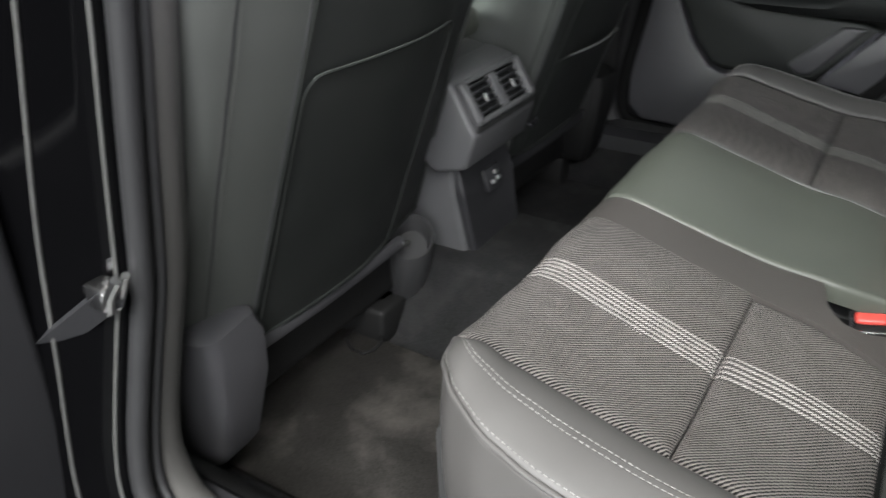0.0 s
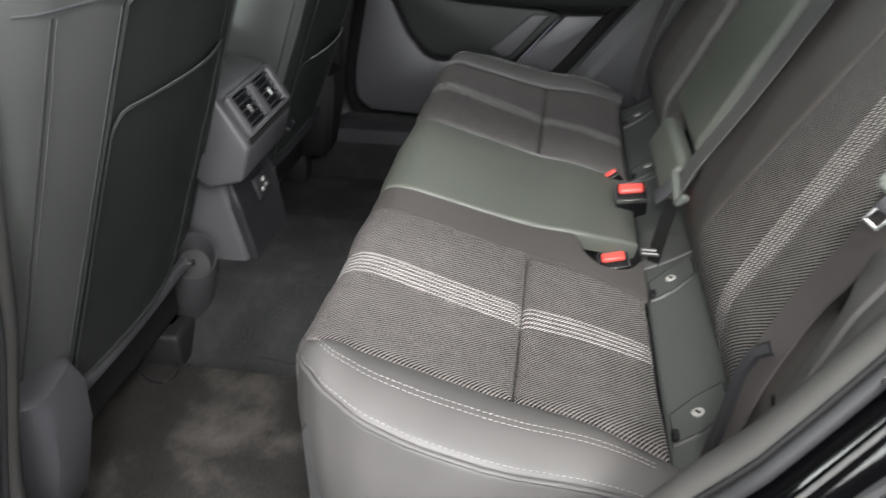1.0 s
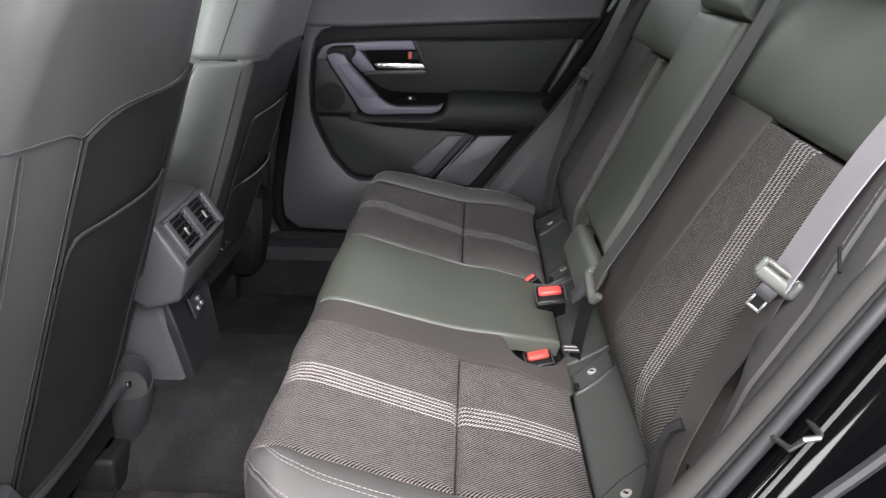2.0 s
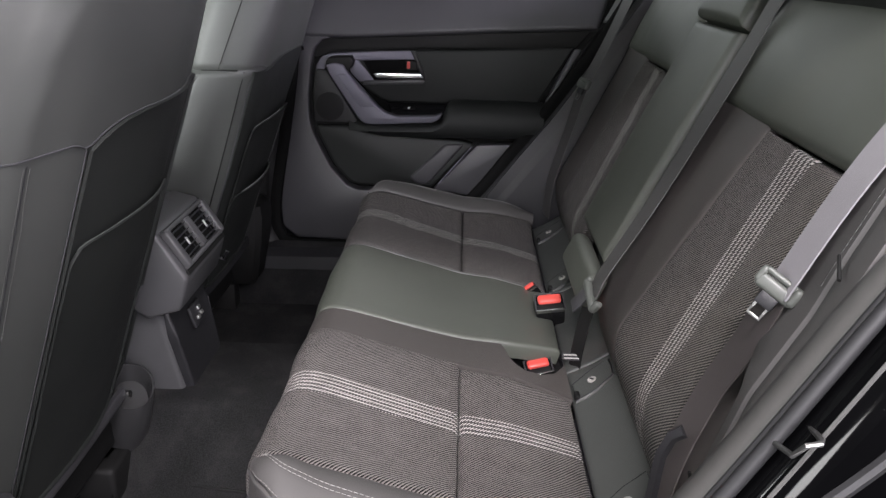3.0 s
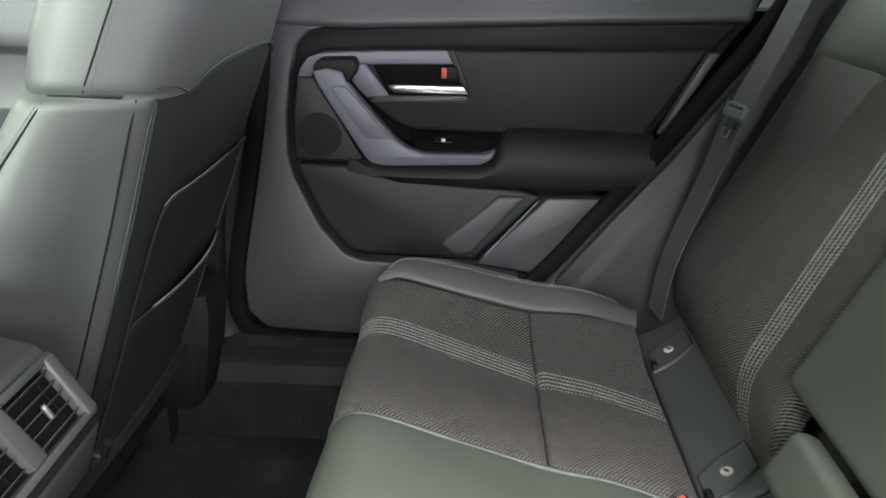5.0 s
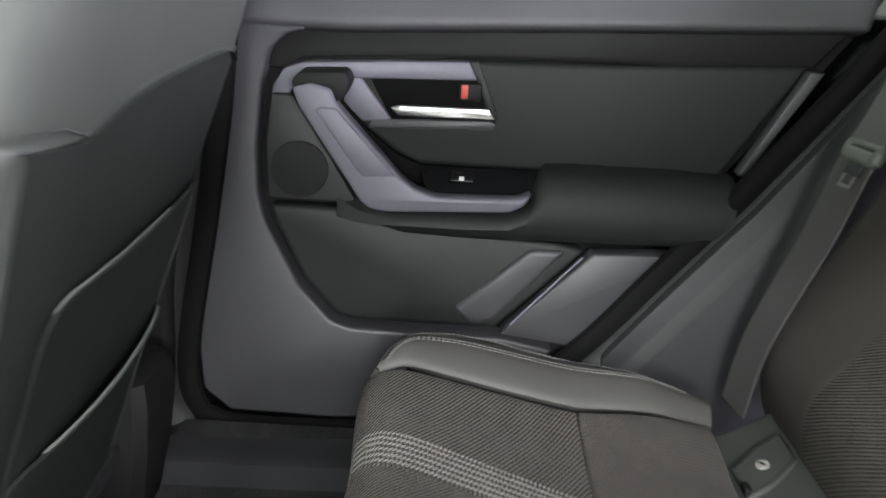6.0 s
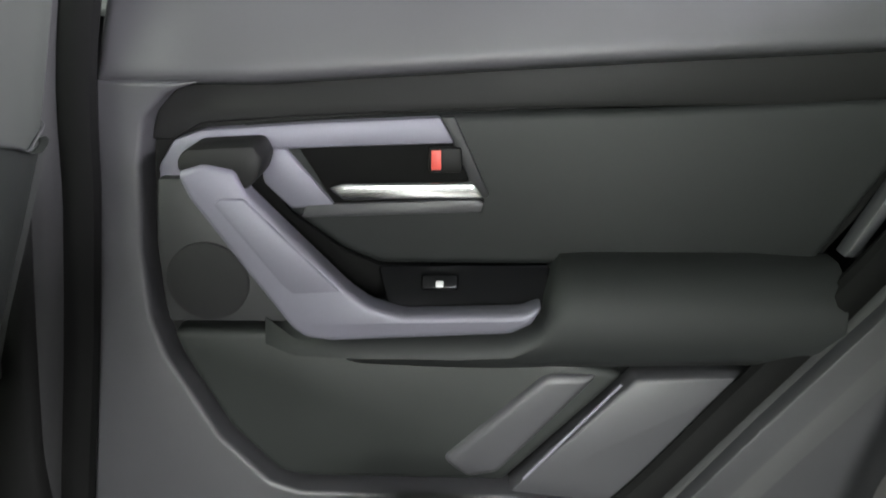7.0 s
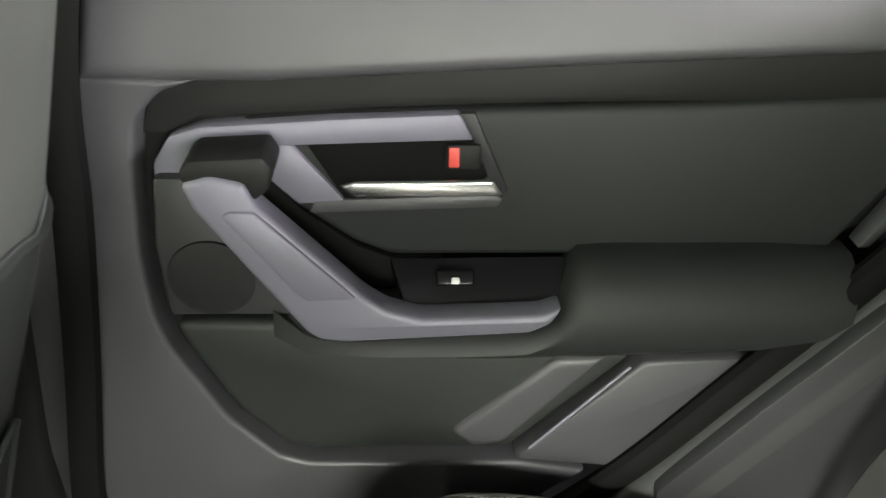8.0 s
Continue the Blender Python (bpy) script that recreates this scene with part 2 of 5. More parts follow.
def sweep(points, profile, up, step=0.02, closed=False, smooth=True, ring=True):
    """A profile of (side, up) pairs carried along a line."""
    up = Vector(up)
    pts = smooth_path(points, step, closed) if smooth else [Vector(p) for p in points]
    rings = []
    for p, t, side in frames_along(pts, up, closed):
        high = side.cross(t).normalized()
        rings.append([p + side * a + high * b for a, b in profile])
    bm = bmesh.new()
    rows = [[bm.verts.new(p) for p in r] for r in rings]
    n = len(profile)
    pairs = list(zip(rows, rows[1:])) + ([(rows[-1], rows[0])] if closed else [])
    for a, b in pairs:
        for k in range(n if ring else n - 1):
            bm.faces.new((a[k], a[(k + 1) % n], b[(k + 1) % n], b[k]))
    if ring and not closed:
        bm.faces.new(rows[0][::-1])
        bm.faces.new(rows[-1])
    return bm


def disc(r, n=8, squash=1.0):
    return [(r * math.cos(2 * math.pi * k / n), squash * r * math.sin(2 * math.pi * k / n)) for k in range(n)]


def tube(points, r, step=0.02, closed=False, up=(0.13, 0.21, 0.97)):
    return sweep(points, disc(r), up, step, closed)


def ribbon(points, width, thick, up, step=0.02):
    w, t = width / 2, thick / 2
    prof = [(-w, -t * 0.4), (-w * 0.96, t), (w * 0.96, t), (w, -t * 0.4), (w * 0.96, -t), (-w * 0.96, -t)]
    return sweep(points, prof, up, step)


def lathe(profile, centre, axis, n=24):
    """A profile of (radius, height) pairs turned about an axis."""
    turn = Vector(axis).to_track_quat("Z", "Y").to_matrix().to_4x4()
    m = Matrix.Translation(centre) @ turn
    rings = [[m @ Vector((r * math.cos(2 * math.pi * k / n), r * math.sin(2 * math.pi * k / n), h)) for k in range(n)] for r, h in profile]
    return loft(rings)


def steps(length, fine, spacing):
    """Places along an edge, close together near its ends."""
    ends = [e for e in (0, 0.0012, 0.003, 0.006, 0.010, 0.015) if fine and e < length / 2.2]
    if not ends:
        ends = [0]
    first, last = ends[-1], length - ends[-1]
    n = max(1, int(round((last - first) / spacing)))
    mid = [first + (last - first) * k / n for k in range(1, n)]
    return ends + mid + [length - e for e in ends[::-1]]


def patch(place, lu, lv, r=0.008, spacing=0.016, edges="lrbt", skirt=0.02, crown=0.0, wrinkle=0.0, seed=0, uv=(0, 0), mirror=False, deep=1.0):
    """An upholstered panel: place(u, v) with u and v from 0 to 1 gives its surface, lu and lv are its sizes; named edges roll
    over by r and tuck in by skirt."""
    us, vs = steps(lu, True, spacing), steps(lv, True, spacing)
    bm = bmesh.new()
    layer = bm.loops.layers.uv.new("UVMap")
    grid, coords = [], {}
    e = 1e-3
    for i, a in enumerate(us):
        row = []
        for j, b in enumerate(vs):
            u, v = a / lu, b / lv
            p = Vector(place(u, v))
            du = Vector(place(min(u + e, 1), v)) - Vector(place(max(u - e, 0), v))
            dv = Vector(place(u, min(v + e, 1))) - Vector(place(u, max(v - e, 0)))
            n = du.cross(dv).normalized()
            d = min([x for x, k in ((a, "l"), (lu - a, "r"), (b, "b"), (lv - b, "t")) if k in edges] or [1])
            off = -deep * (r - math.sqrt(max(r * r - (r - d) ** 2, 0))) if d < r else 0
            off += crown * (1 - (2 * u - 1) ** 2) * (1 - (2 * v - 1) ** 2)
            if wrinkle:
                q = Vector((a * 14, b * 14, seed * 7.3))
                off += wrinkle * noise.noise(q) + 0.4 * wrinkle * noise.noise(q * 3.1)
            vert = bm.verts.new(p + n * off)
            coords[vert] = (-(a + uv[0]) if mirror else a + uv[0], b + uv[1])
            row.append((vert, n))
        grid.append(row)
    for i in range(len(us) - 1):
        for j in range(len(vs) - 1):
            bm.faces.new((grid[i][j][0], grid[i + 1][j][0], grid[i + 1][j + 1][0], grid[i][j + 1][0]))
    ring = [grid[i][0] for i in range(len(us))] + [grid[-1][j] for j in range(1, len(vs))]
    ring += [grid[i][-1] for i in range(len(us) - 2, -1, -1)] + [grid[0][j] for j in range(len(vs) - 2, 0, -1)]
    low = []
    for vert, n in ring:
        w = bm.verts.new(vert.co - n * skirt)
        coords[w] = coords[vert]
        low.append(w)
    for k in range(len(ring)):
        bm.faces.new((ring[k][0], low[k], low[(k + 1) % len(ring)], ring[(k + 1) % len(ring)][0]))
    for f in bm.faces:
        for lp in f.loops:
            lp[layer].uv = coords[lp.vert]
    return bm


def stitches(points, length=0.0042, gap=0.0022, r=0.00031, up=(0, 0, 1)):
    """Short pale threads along a line."""
    pts = smooth_path(points, 0.004)
    bm = bmesh.new()
    run, k = 0.0, 0
    dist = [0.0]
    for a, b in zip(pts, pts[1:]):
        dist.append(dist[-1] + (b - a).length)
    total = dist[-1]

    def at(s):
        for n in range(len(dist) - 1):
            if dist[n + 1] >= s:
                f = (s - dist[n]) / max(dist[n + 1] - dist[n], 1e-9)
                return pts[n].lerp(pts[n + 1], f)
        return pts[-1]

    upv = Vector(up)
    while run + length < total:
        a, b = at(run), at(run + length)
        t = (b - a).normalized()
        s = t.cross(upv).normalized() * r
        h = s.cross(t).normalized() * r
        low = [bm.verts.new(a + o) for o in (-s - h, s - h, s * 0.6 + h, -s * 0.6 + h)]
        top = [bm.verts.new(b + o) for o in (-s - h, s - h, s * 0.6 + h, -s * 0.6 + h)]
        for n in range(4):
            bm.faces.new((low[n], low[(n + 1) % 4], top[(n + 1) % 4], top[n]))
        bm.faces.new(low[::-1])
        bm.faces.new(top)
        run += length + gap
    return bm

# ---------------------------------------------------------------- structure
MID = 0.716
# the outline of a rear door opening, as (y, z)
OPENING = [(0.69, 0.78), (0.71, 0.65), (0.728, 0.51), (0.752, 0.33), (0.742, 0.262), (0.70, 0.232), (0.58, 0.222), (0.44, 0.235), (0.34, 0.285),
           (0.255, 0.365), (0.17, 0.475), (0.09, 0.58), (0.01, 0.695), (-0.05, 0.785), (-0.125, 0.93), (-0.15, 1.06), (-0.08, 1.17), (0.06, 1.215),
           (0.34, 1.225), (0.54, 1.205), (0.62, 1.13), (0.655, 0.97)]
OPENING_FAR = [(0.705, 0.78), (0.722, 0.65), (0.745, 0.51), (0.777, 0.33), (0.774, 0.252), (0.735, 0.217), (0.59, 0.213), (0.44, 0.228)] + OPENING[8:]


def around(x_of, profile, step=0.02, outline=OPENING, thin=1.0):
    """A profile of (distance out from the opening, depth) pairs carried round the door opening; x_of(depth, y) gives x;
    thin is its share of width on the rear side."""
    pts = [Vector((p.x, p.y)) for p in smooth_path([(y, z, 0) for y, z in outline], step, True)]
    n = len(pts)
    bm = bmesh.new()
    rows = []
    for k, p in enumerate(pts):
        t = (pts[(k + 1) % n] - pts[k - 1]).normalized()
        out = Vector((-t.y, t.x)) * -1.0
        if out.dot(p - Vector((0.30, 0.70))) < 0:
            out = -out
        k = float(np.interp(p.x, [0.20, 0.40], [thin, 1.0]))
        rows.append([bm.verts.new((x_of(d * k, p.x, p.y), p.x + out.x * a * k, p.y + out.y * a * k)) for a, d in profile])
    m = len(profile)
    for k in range(n):
        a, b = rows[k], rows[(k + 1) % n]
        for j in range(m):
            bm.faces.new((a[j], a[(j + 1) % m], b[(j + 1) % m], b[j]))
    return bm


# showroom ground, seen past the sill
g = bmesh.new()
bmesh.ops.create_grid(g, x_segments=1, y_segments=1, size=40, matrix=Matrix.Translation((0, 0, -0.33)))
solid("ground", g, CONCRETE, "pale polished showroom floor under the car", "floor", "structure")

# car floor with its tunnel
sect = [(0.03, 0.225), (0.065, 0.20), (0.09, 0.12), (0.13, 0.082), (0.30, 0.078), (0.50, 0.08), (0.53, 0.09), (0.60, 0.20), (0.622, 0.213), (0.716, 0.217),
        (0.828, 0.216), (0.842, 0.208), (0.885, 0.095), (0.915, 0.08), (1.20, 0.078), (1.30, 0.085), (1.335, 0.13), (1.355, 0.20), (1.40, 0.225)]
fl = bmesh.new()
ys = [-0.05 + 0.05 * k for k in range(42)]
rows = []
for y in ys:
    rows.append([fl.verts.new((x, y, z + 0.003 * noise.noise(Vector((x * 6, y * 6, 0))))) for x, z in sect])
for a, b in zip(rows, rows[1:]):
    for k in range(len(sect) - 1):
        fl.faces.new((a[k], a[k + 1], b[k + 1], b[k]))
bmesh.ops.solidify(fl, geom=fl.faces[:], thickness=0.02)
solid("floor", fl, CARPET, "charcoal carpeted car floor with a raised tunnel", "floor", "structure")

roof = box((-0.02, -1.0, 1.235), (1.45, 1.5, 1.275), 0.01)
solid("ceiling", roof, HEADLINER, "grey cloth headliner under the roof", "ceiling", "structure")
solid("wall_rear", box((0.03, -1.05, 0.0), (1.40, -1.0, 0.80), 0.01), PLASTIC, "black load bay trim behind the rear seat", "wall", "structure")
solid("wall_front", prism([(0.02, 1.62, 0.05), (0.02, 1.50, 0.60), (0.02, 1.58, 0.74), (0.02, 2.0, 0.80), (0.02, 2.0, 0.05)], (1, 0, 0), 1.39, 0.02),
      PLASTIC_GREY, "dark grey moulded dashboard across the car", "dashboard", "structure")
card = [(1.43, 0.20), (1.41, 0.30), (1.41, 0.49), (1.385, 0.505), (1.375, 0.53), (1.385, 0.575), (1.43, 0.60), (1.437, 0.69), (1.425, 0.70), (1.425, 0.72), (1.440, 0.86), (1.49, 0.86), (1.49, 0.20)]
solid("wall_far_front", prism([(x, 0.80, z) for x, z in card], (0, 1, 0), 1.1, 0.005), PLASTIC_GREY, "dark grey front door panel with an armrest", "door panel", "structure")
solid("wall_near_front", prism([(0.005, 1.10, 0.20), (0.005, 1.9, 0.20), (0.005, 1.9, 0.86), (0.005, 1.08, 0.86)], (-1, 0, 0), 0.04, 0.004),
      PLASTIC_GREY, "dark grey front door panel by the driver seat", "door panel", "structure")

near = lambda d, y, z: d + float(np.interp(z, [0.25, 0.50, 0.75], [-0.04, 0.0, 0.01])) + float(np.interp(y, [-0.05, 0.12, 0.30, 0.60, 0.70], [-0.045, -0.078, -0.06, -0.01, 0.0]))
far = lambda d, y, z: 2 * MID - d
oval = lambda n0, d0, rn, rd, k=12: [(n0 + rn * math.cos(2 * math.pi * i / k), d0 + rd * math.sin(2 * math.pi * i / k)) for i in range(k)]
flange = [(0.006, -0.022), (0.012, -0.030), (0.030, -0.036), (0.070, -0.042), (0.13, -0.060), (0.20, -0.085), (0.27, -0.11), (0.32, -0.115), (0.36, -0.115), (0.36, -0.10), (0.20, -0.06), (0.04, 0.0), (0.006, 0.0)]
solid("body_opening_near", around(near, flange), PAINT, "glossy black painted door opening of the car body", "car body", "structure")
solid("door_seal_near", around(near, oval(-0.003, -0.012, 0.011, 0.011), thin=0.55), RUBBER, "grey rubber weatherstrip bulb round the open doorway", "weatherstrip", "structure")
solid("door_seal_lip", around(near, oval(-0.001, 0.008, 0.008, 0.0062), thin=0.55), RUBBER, "narrow grey weatherstrip lip beside the doorway trim", "weatherstrip", "structure")
solid("seam_near", around(near, oval(0.010, -0.0285, 0.0018, 0.0018, 6)), SEALER, "thin pale sealer bead beside the weatherstrip", "trim", "structure")
solid("seam_middle", tube([(-0.030, 0.735, 0.92), (-0.036, 0.770, 0.75), (-0.0445, 0.804, 0.586), (-0.0495, 0.814, 0.511), (-0.0605, 0.815, 0.41), (-0.0765, 0.816, 0.276), (-0.085, 0.80, 0.20)], 0.0019), SEALER, "thin pale bead on the black pillar", "trim", "structure")
solid("seam_rear", tube([(-0.090, -0.07, 0.70), (-0.096, 0.002, 0.621), (-0.102, 0.046, 0.580), (-0.110, 0.12, 0.49), (-0.112, 0.20, 0.39)], 0.0055), RUBBER, "grey rubber bead on the black rear jamb", "trim", "structure")
solid("seam_outer", around(near, oval(0.275, -0.113, 0.009, 0.006, 8)), RUBBER, "grey outer seal along the body edge", "trim", "structure")
garnish = [(0.000, 0.012), (-0.003, 0.018), (0.000, 0.036), (0.006, 0.050), (0.018, 0.058), (0.045, 0.062), (0.070, 0.062), (0.070, 0.050), (0.02, 0.014)]
solid("trim_near", around(near, garnish), TRIMGREY, "plain dark grey-green plastic trim round the doorway", "trim", "structure")
gf = [(0.014, 0.008), (0.016, 0.026), (0.026, 0.036), (0.045, 0.044), (0.065, 0.046), (0.065, 0.036), (0.04, 0.014)]
seal = [(-0.010, 0.002), (-0.013, 0.010), (-0.010, 0.017), (-0.003, 0.020), (0.005, 0.021), (0.016, 0.017), (0.018, 0.008), (0.014, 0.000), (0.004, -0.004), (-0.004, -0.003)]
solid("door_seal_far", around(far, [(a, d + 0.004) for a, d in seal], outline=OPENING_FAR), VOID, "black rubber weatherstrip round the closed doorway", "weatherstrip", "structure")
solid("trim_far", around(far, gf, outline=OPENING_FAR), PILLAR, "dark grey plastic trim round the far doorway", "trim", "structure")
solid("pillar_far_front", prism([(1.385, y, z) for y, z in [(0.802, 0.205), (0.787, 0.42), (0.758, 0.62), (0.729, 0.80), (0.695, 1.0), (0.67, 1.22), (0.78, 1.22), (0.85, 0.80), (0.90, 0.205)]], (1, 0, 0), 0.07, 0.012, 3), BLACK_RUBBER, "black plastic pillar trim between the far doors", "trim", "structure")
solid("wall_far_body", box((1.50, -1.0, 0.05), (1.56, 2.0, 0.80), 0.01), PLASTIC, "dark body side behind the far door", "car body", "structure")
solid("wall_near_body", box((-0.06, 0.86, -0.1), (-0.02, 2.0, 0.20), 0.01), PAINT, "black painted body side under the front door", "car body", "structure")
solid("sill_far", sweep([(1.375, 0.28, 0.216), (1.375, 0.60, 0.203), (1.375, 0.90, 0.200)], [(-0.045, -0.03), (-0.042, 0.004), (-0.030, 0.012), (0.035, 0.014), (0.04, -0.03)], (0, 0, 1)), PLASTIC, "dark plastic sill plate under the closed door", "sill", "structure")
solid("sill_near", sweep([(0.020, 0.20, 0.216), (0.020, 0.60, 0.208), (0.020, 0.90, 0.208)], [(-0.045, -0.03), (-0.042, 0.004), (-0.030, 0.010), (0.012, 0.008), (0.026, -0.03)], (0, 0, 1)), PLASTIC, "black plastic sill plate under the open doorway", "sill", "structure")
st = thing("door_striker", (-0.09, 0.05, 0.637), "bright steel striker loop on the black door jamb", "door striker")
part("loop", tube([(-0.070, 0.063, 0.622), (-0.098, 0.061, 0.630), (-0.104, 0.056, 0.642), (-0.104, 0.047, 0.644), (-0.095, 0.042, 0.641), (-0.070, 0.040, 0.636)], 0.0022), BLADE, st, "bright steel loop")
# wheel-house trim beside the backrest, both sides
solid("pillar_trim_near", prism([(0.040, y, z) for y, z in [(0.12, 0.30), (0.07, 0.46), (0.0, 0.60), (-0.10, 0.76), (-0.20, 0.95), (-0.22, 1.2), (-0.9, 1.2), (-0.9, 0.1), (0.1, 0.1)]], (-1, 0, 0), 0.06, 0.006), PLASTIC, "plain black plastic side trim beside the rear seat", "trim", "structure")
solid("pillar_trim_far", prism([(1.388, y, z) for y, z in [(0.232, 0.36), (0.155, 0.465), (0.07, 0.575), (-0.07, 0.78), (-0.18, 0.95), (-0.2, 1.2), (-0.9, 1.2), (-0.9, 0.1), (0.2, 0.1)]], (1, 0, 0), 0.03, 0.004), PLASTIC, "plain dark plastic side trim beside the rear seat", "trim", "structure")

SEAM_Y = lambda z: float(np.interp(z, [0.36, 0.487, 0.589, 0.667, 0.721, 0.767, 0.90], [0.110, 0.063, 0.033, -0.006, -0.026, -0.045, -0.100]))
pad_rows = []
for k in range(60):
    z = 0.36 + 0.009 * k
    ys, yb = SEAM_Y(z), 0.062 - 0.457 * (z - 0.430)
    g = min(1.0, max(0.0, (z - 0.56) / 0.08))
    g = 0.072 * g * g * (3 - 2 * g)
    pad_rows.append([(0.096 + g, yb - 0.05, z), (0.095 + g, ys - 0.030 - 0.004 * g / 0.072, z), (0.090 + 0.4 * g, ys - 0.012, z), (0.074, ys - 0.003, z), (0.056, ys + 0.001, z), (0.052, ys - 0.003, z), (0.048, ys + 0.001, z), (0.030, ys + 0.008, z), (0.004, ys + 0.012, z), (-0.004, ys - 0.01, z), (-0.004, yb - 0.06, z), (0.10, yb - 0.06, z)])
solid("pillar_pad_near", loft(pad_rows), LEATHER_GREY, "soft brown-grey side pad with a stitched seam beside the belt", "trim", "structure", angle=35)
solid("pad_stitching", stitches([(0.062, SEAM_Y(z) + 0.0008, z) for z in [0.69 + 0.02 * k for k in range(10)]], up=(0, 1, 0)), THREAD_DARK, "grey stitching along the side pad", "trim", "structure")

for a, b in (((0.044, -0.014, 0.724), (0.020, -0.006, 0.712)), ((0.044, 0.078, 0.512), (0.046, 0.072, 0.486))):
    solid("panel_gap", tube([a, b], 0.0016), BLACK_RUBBER, "narrow dark gap between two side trim panels", "trim", "structure")

# ---------------------------------------------------------------- rear bench cushion
PROFILE = smooth_path([(0.113, 0.326, 0), (0.16, 0.338, 0), (0.217, 0.349, 0), (0.284, 0.356, 0), (0.36, 0.373, 0), (0.43, 0.391, 0), (0.472, 0.401, 0), (0.500, 0.402, 0), (0.520, 0.390, 0),
                       (0.529, 0.365, 0), (0.529, 0.30, 0), (0.524, 0.20, 0), (0.518, 0.13, 0)], 0.004)
RUN = [0.0]
for pa, pb in zip(PROFILE, PROFILE[1:]):
    RUN.append(RUN[-1] + (pb - pa).length)


def along(s):
    """The cushion's middle line, back to front and down: (y, z) at s metres."""
    return float(np.interp(s, RUN, [p.x for p in PROFILE])), float(np.interp(s, RUN, [p.y for p in PROFILE]))


def s_at(y):
    top = max(range(len(PROFILE)), key=lambda k: PROFILE[k].x)
    return float(np.interp(y, [p.x for p in PROFILE[: top + 1]], RUN[: top + 1]))


def height(y):
    return along(s_at(y))[1]


S_SEAM, S_END = s_at(0.284), RUN[-1]


def swell(x):
    """The rise of the cushion towards its outer sides."""
    d = abs(x - MID)
    t = min(1.0, max(0.0, (d - 0.45) / 0.10))
    return 0.013 * t * t * (3 - 2 * t)


def strip(s0, s1, left, right, **kw):
    """A cushion panel between two lines left(y), right(y), from s0 to s1."""
    def place(u, v):
        y, z = along(s0 + (s1 - s0) * v)
        x = left(y) + (right(y) - left(y)) * u
        return Vector((x, y, z + swell(x) * min(1.0, max(0.0, (z - 0.2) / 0.12))))
    y0 = along((s0 + s1) / 2)[0]
    return patch(place, abs(right(y0) - left(y0)), s1 - s0, uv=(left(y0), s0), **kw)


def line(*pts):
    ys, xs = [p[0] for p in pts], [p[1] for p in pts]
    return lambda y: float(np.interp(y, ys, xs))


bench = thing("rear_seat_cushion", (MID, 0.32, 0.08), "charcoal rear bench cushion with ribbed cloth panels and pale stripes", "car seat")
core = prism([(0.125, 0.10, 0.12), (0.125, 0.10, 0.270), (0.125, 0.225, 0.290), (0.125, 0.284, 0.325), (0.125, 0.46, 0.365), (0.125, 0.495, 0.355), (0.125, 0.508, 0.33), (0.125, 0.50, 0.12)], (1, 0, 0), 1.19, 0.01)
part("seat_core", core, FOAM, bench)
SEATS = {
    "near": dict(front_l=line((0.28, 0.175), (0.48, 0.182), (0.56, 0.184)), front_r=line((0.28, 0.512), (0.56, 0.530)),
                 str_l=line((0.11, 0.313), (0.285, 0.327), (0.50, 0.344), (0.57, 0.352)), str_r=line((0.11, 0.351), (0.285, 0.375), (0.50, 0.397), (0.57, 0.405)),
                 rear_l=line((0.113, 0.144), (0.284, 0.175)), rear_r=line((0.113, 0.466), (0.162, 0.481), (0.211, 0.499), (0.284, 0.509))),
    "far": dict(front_l=line((0.28, 0.893), (0.487, 0.911), (0.56, 0.917)), front_r=line((0.28, 1.257), (0.56, 1.249)),
                str_l=line((0.11, 1.034), (0.285, 1.058), (0.50, 1.090), (0.57, 1.100)), str_r=line((0.11, 1.072), (0.285, 1.106), (0.50, 1.142), (0.57, 1.152)),
                rear_l=line((0.113, 0.872), (0.284, 0.893)), rear_r=line((0.113, 1.288), (0.284, 1.257))),
}
for key, q in SEATS.items():
    part("cloth_panel", strip(S_SEAM + 0.0004, S_END, q["front_l"], q["str_l"], edges="bl", r=0.015, crown=0.003, wrinkle=0.0012, deep=0.6, seed=1), CLOTH, bench, "ribbed charcoal cloth")
    part("stripe", strip(S_SEAM + 0.0004, S_END, q["str_l"], q["str_r"], edges="b", r=0.015, wrinkle=0.0008, deep=0.6, seed=2), STRIPE, bench, "pale grey woven stripe")
    part("cloth_panel", strip(S_SEAM + 0.0004, S_END, q["str_r"], q["front_r"], r=0.015, edges="b" if key == "near" else "br", crown=0.003, wrinkle=0.0012, deep=0.6, seed=3), CLOTH, bench, "ribbed charcoal cloth")
    part("cloth_pad", strip(0.004, S_SEAM - 0.0004, q["rear_l"], q["str_l"], edges="blt", crown=0.002, wrinkle=0.001, r=0.015, deep=0.6, seed=4), CLOTH, bench, "ribbed charcoal cloth")
    part("stripe", strip(0.004, S_SEAM - 0.0004, q["str_l"], q["str_r"], edges="bt", r=0.015, wrinkle=0.0006, deep=0.6, seed=5), STRIPE, bench, "pale grey woven stripe")
    part("cloth_pad", strip(0.004, S_SEAM - 0.0004, q["str_r"], q["rear_r"], edges="brt", crown=0.002, wrinkle=0.001, r=0.015, deep=0.6, seed=6), CLOTH, bench, "ribbed charcoal cloth")
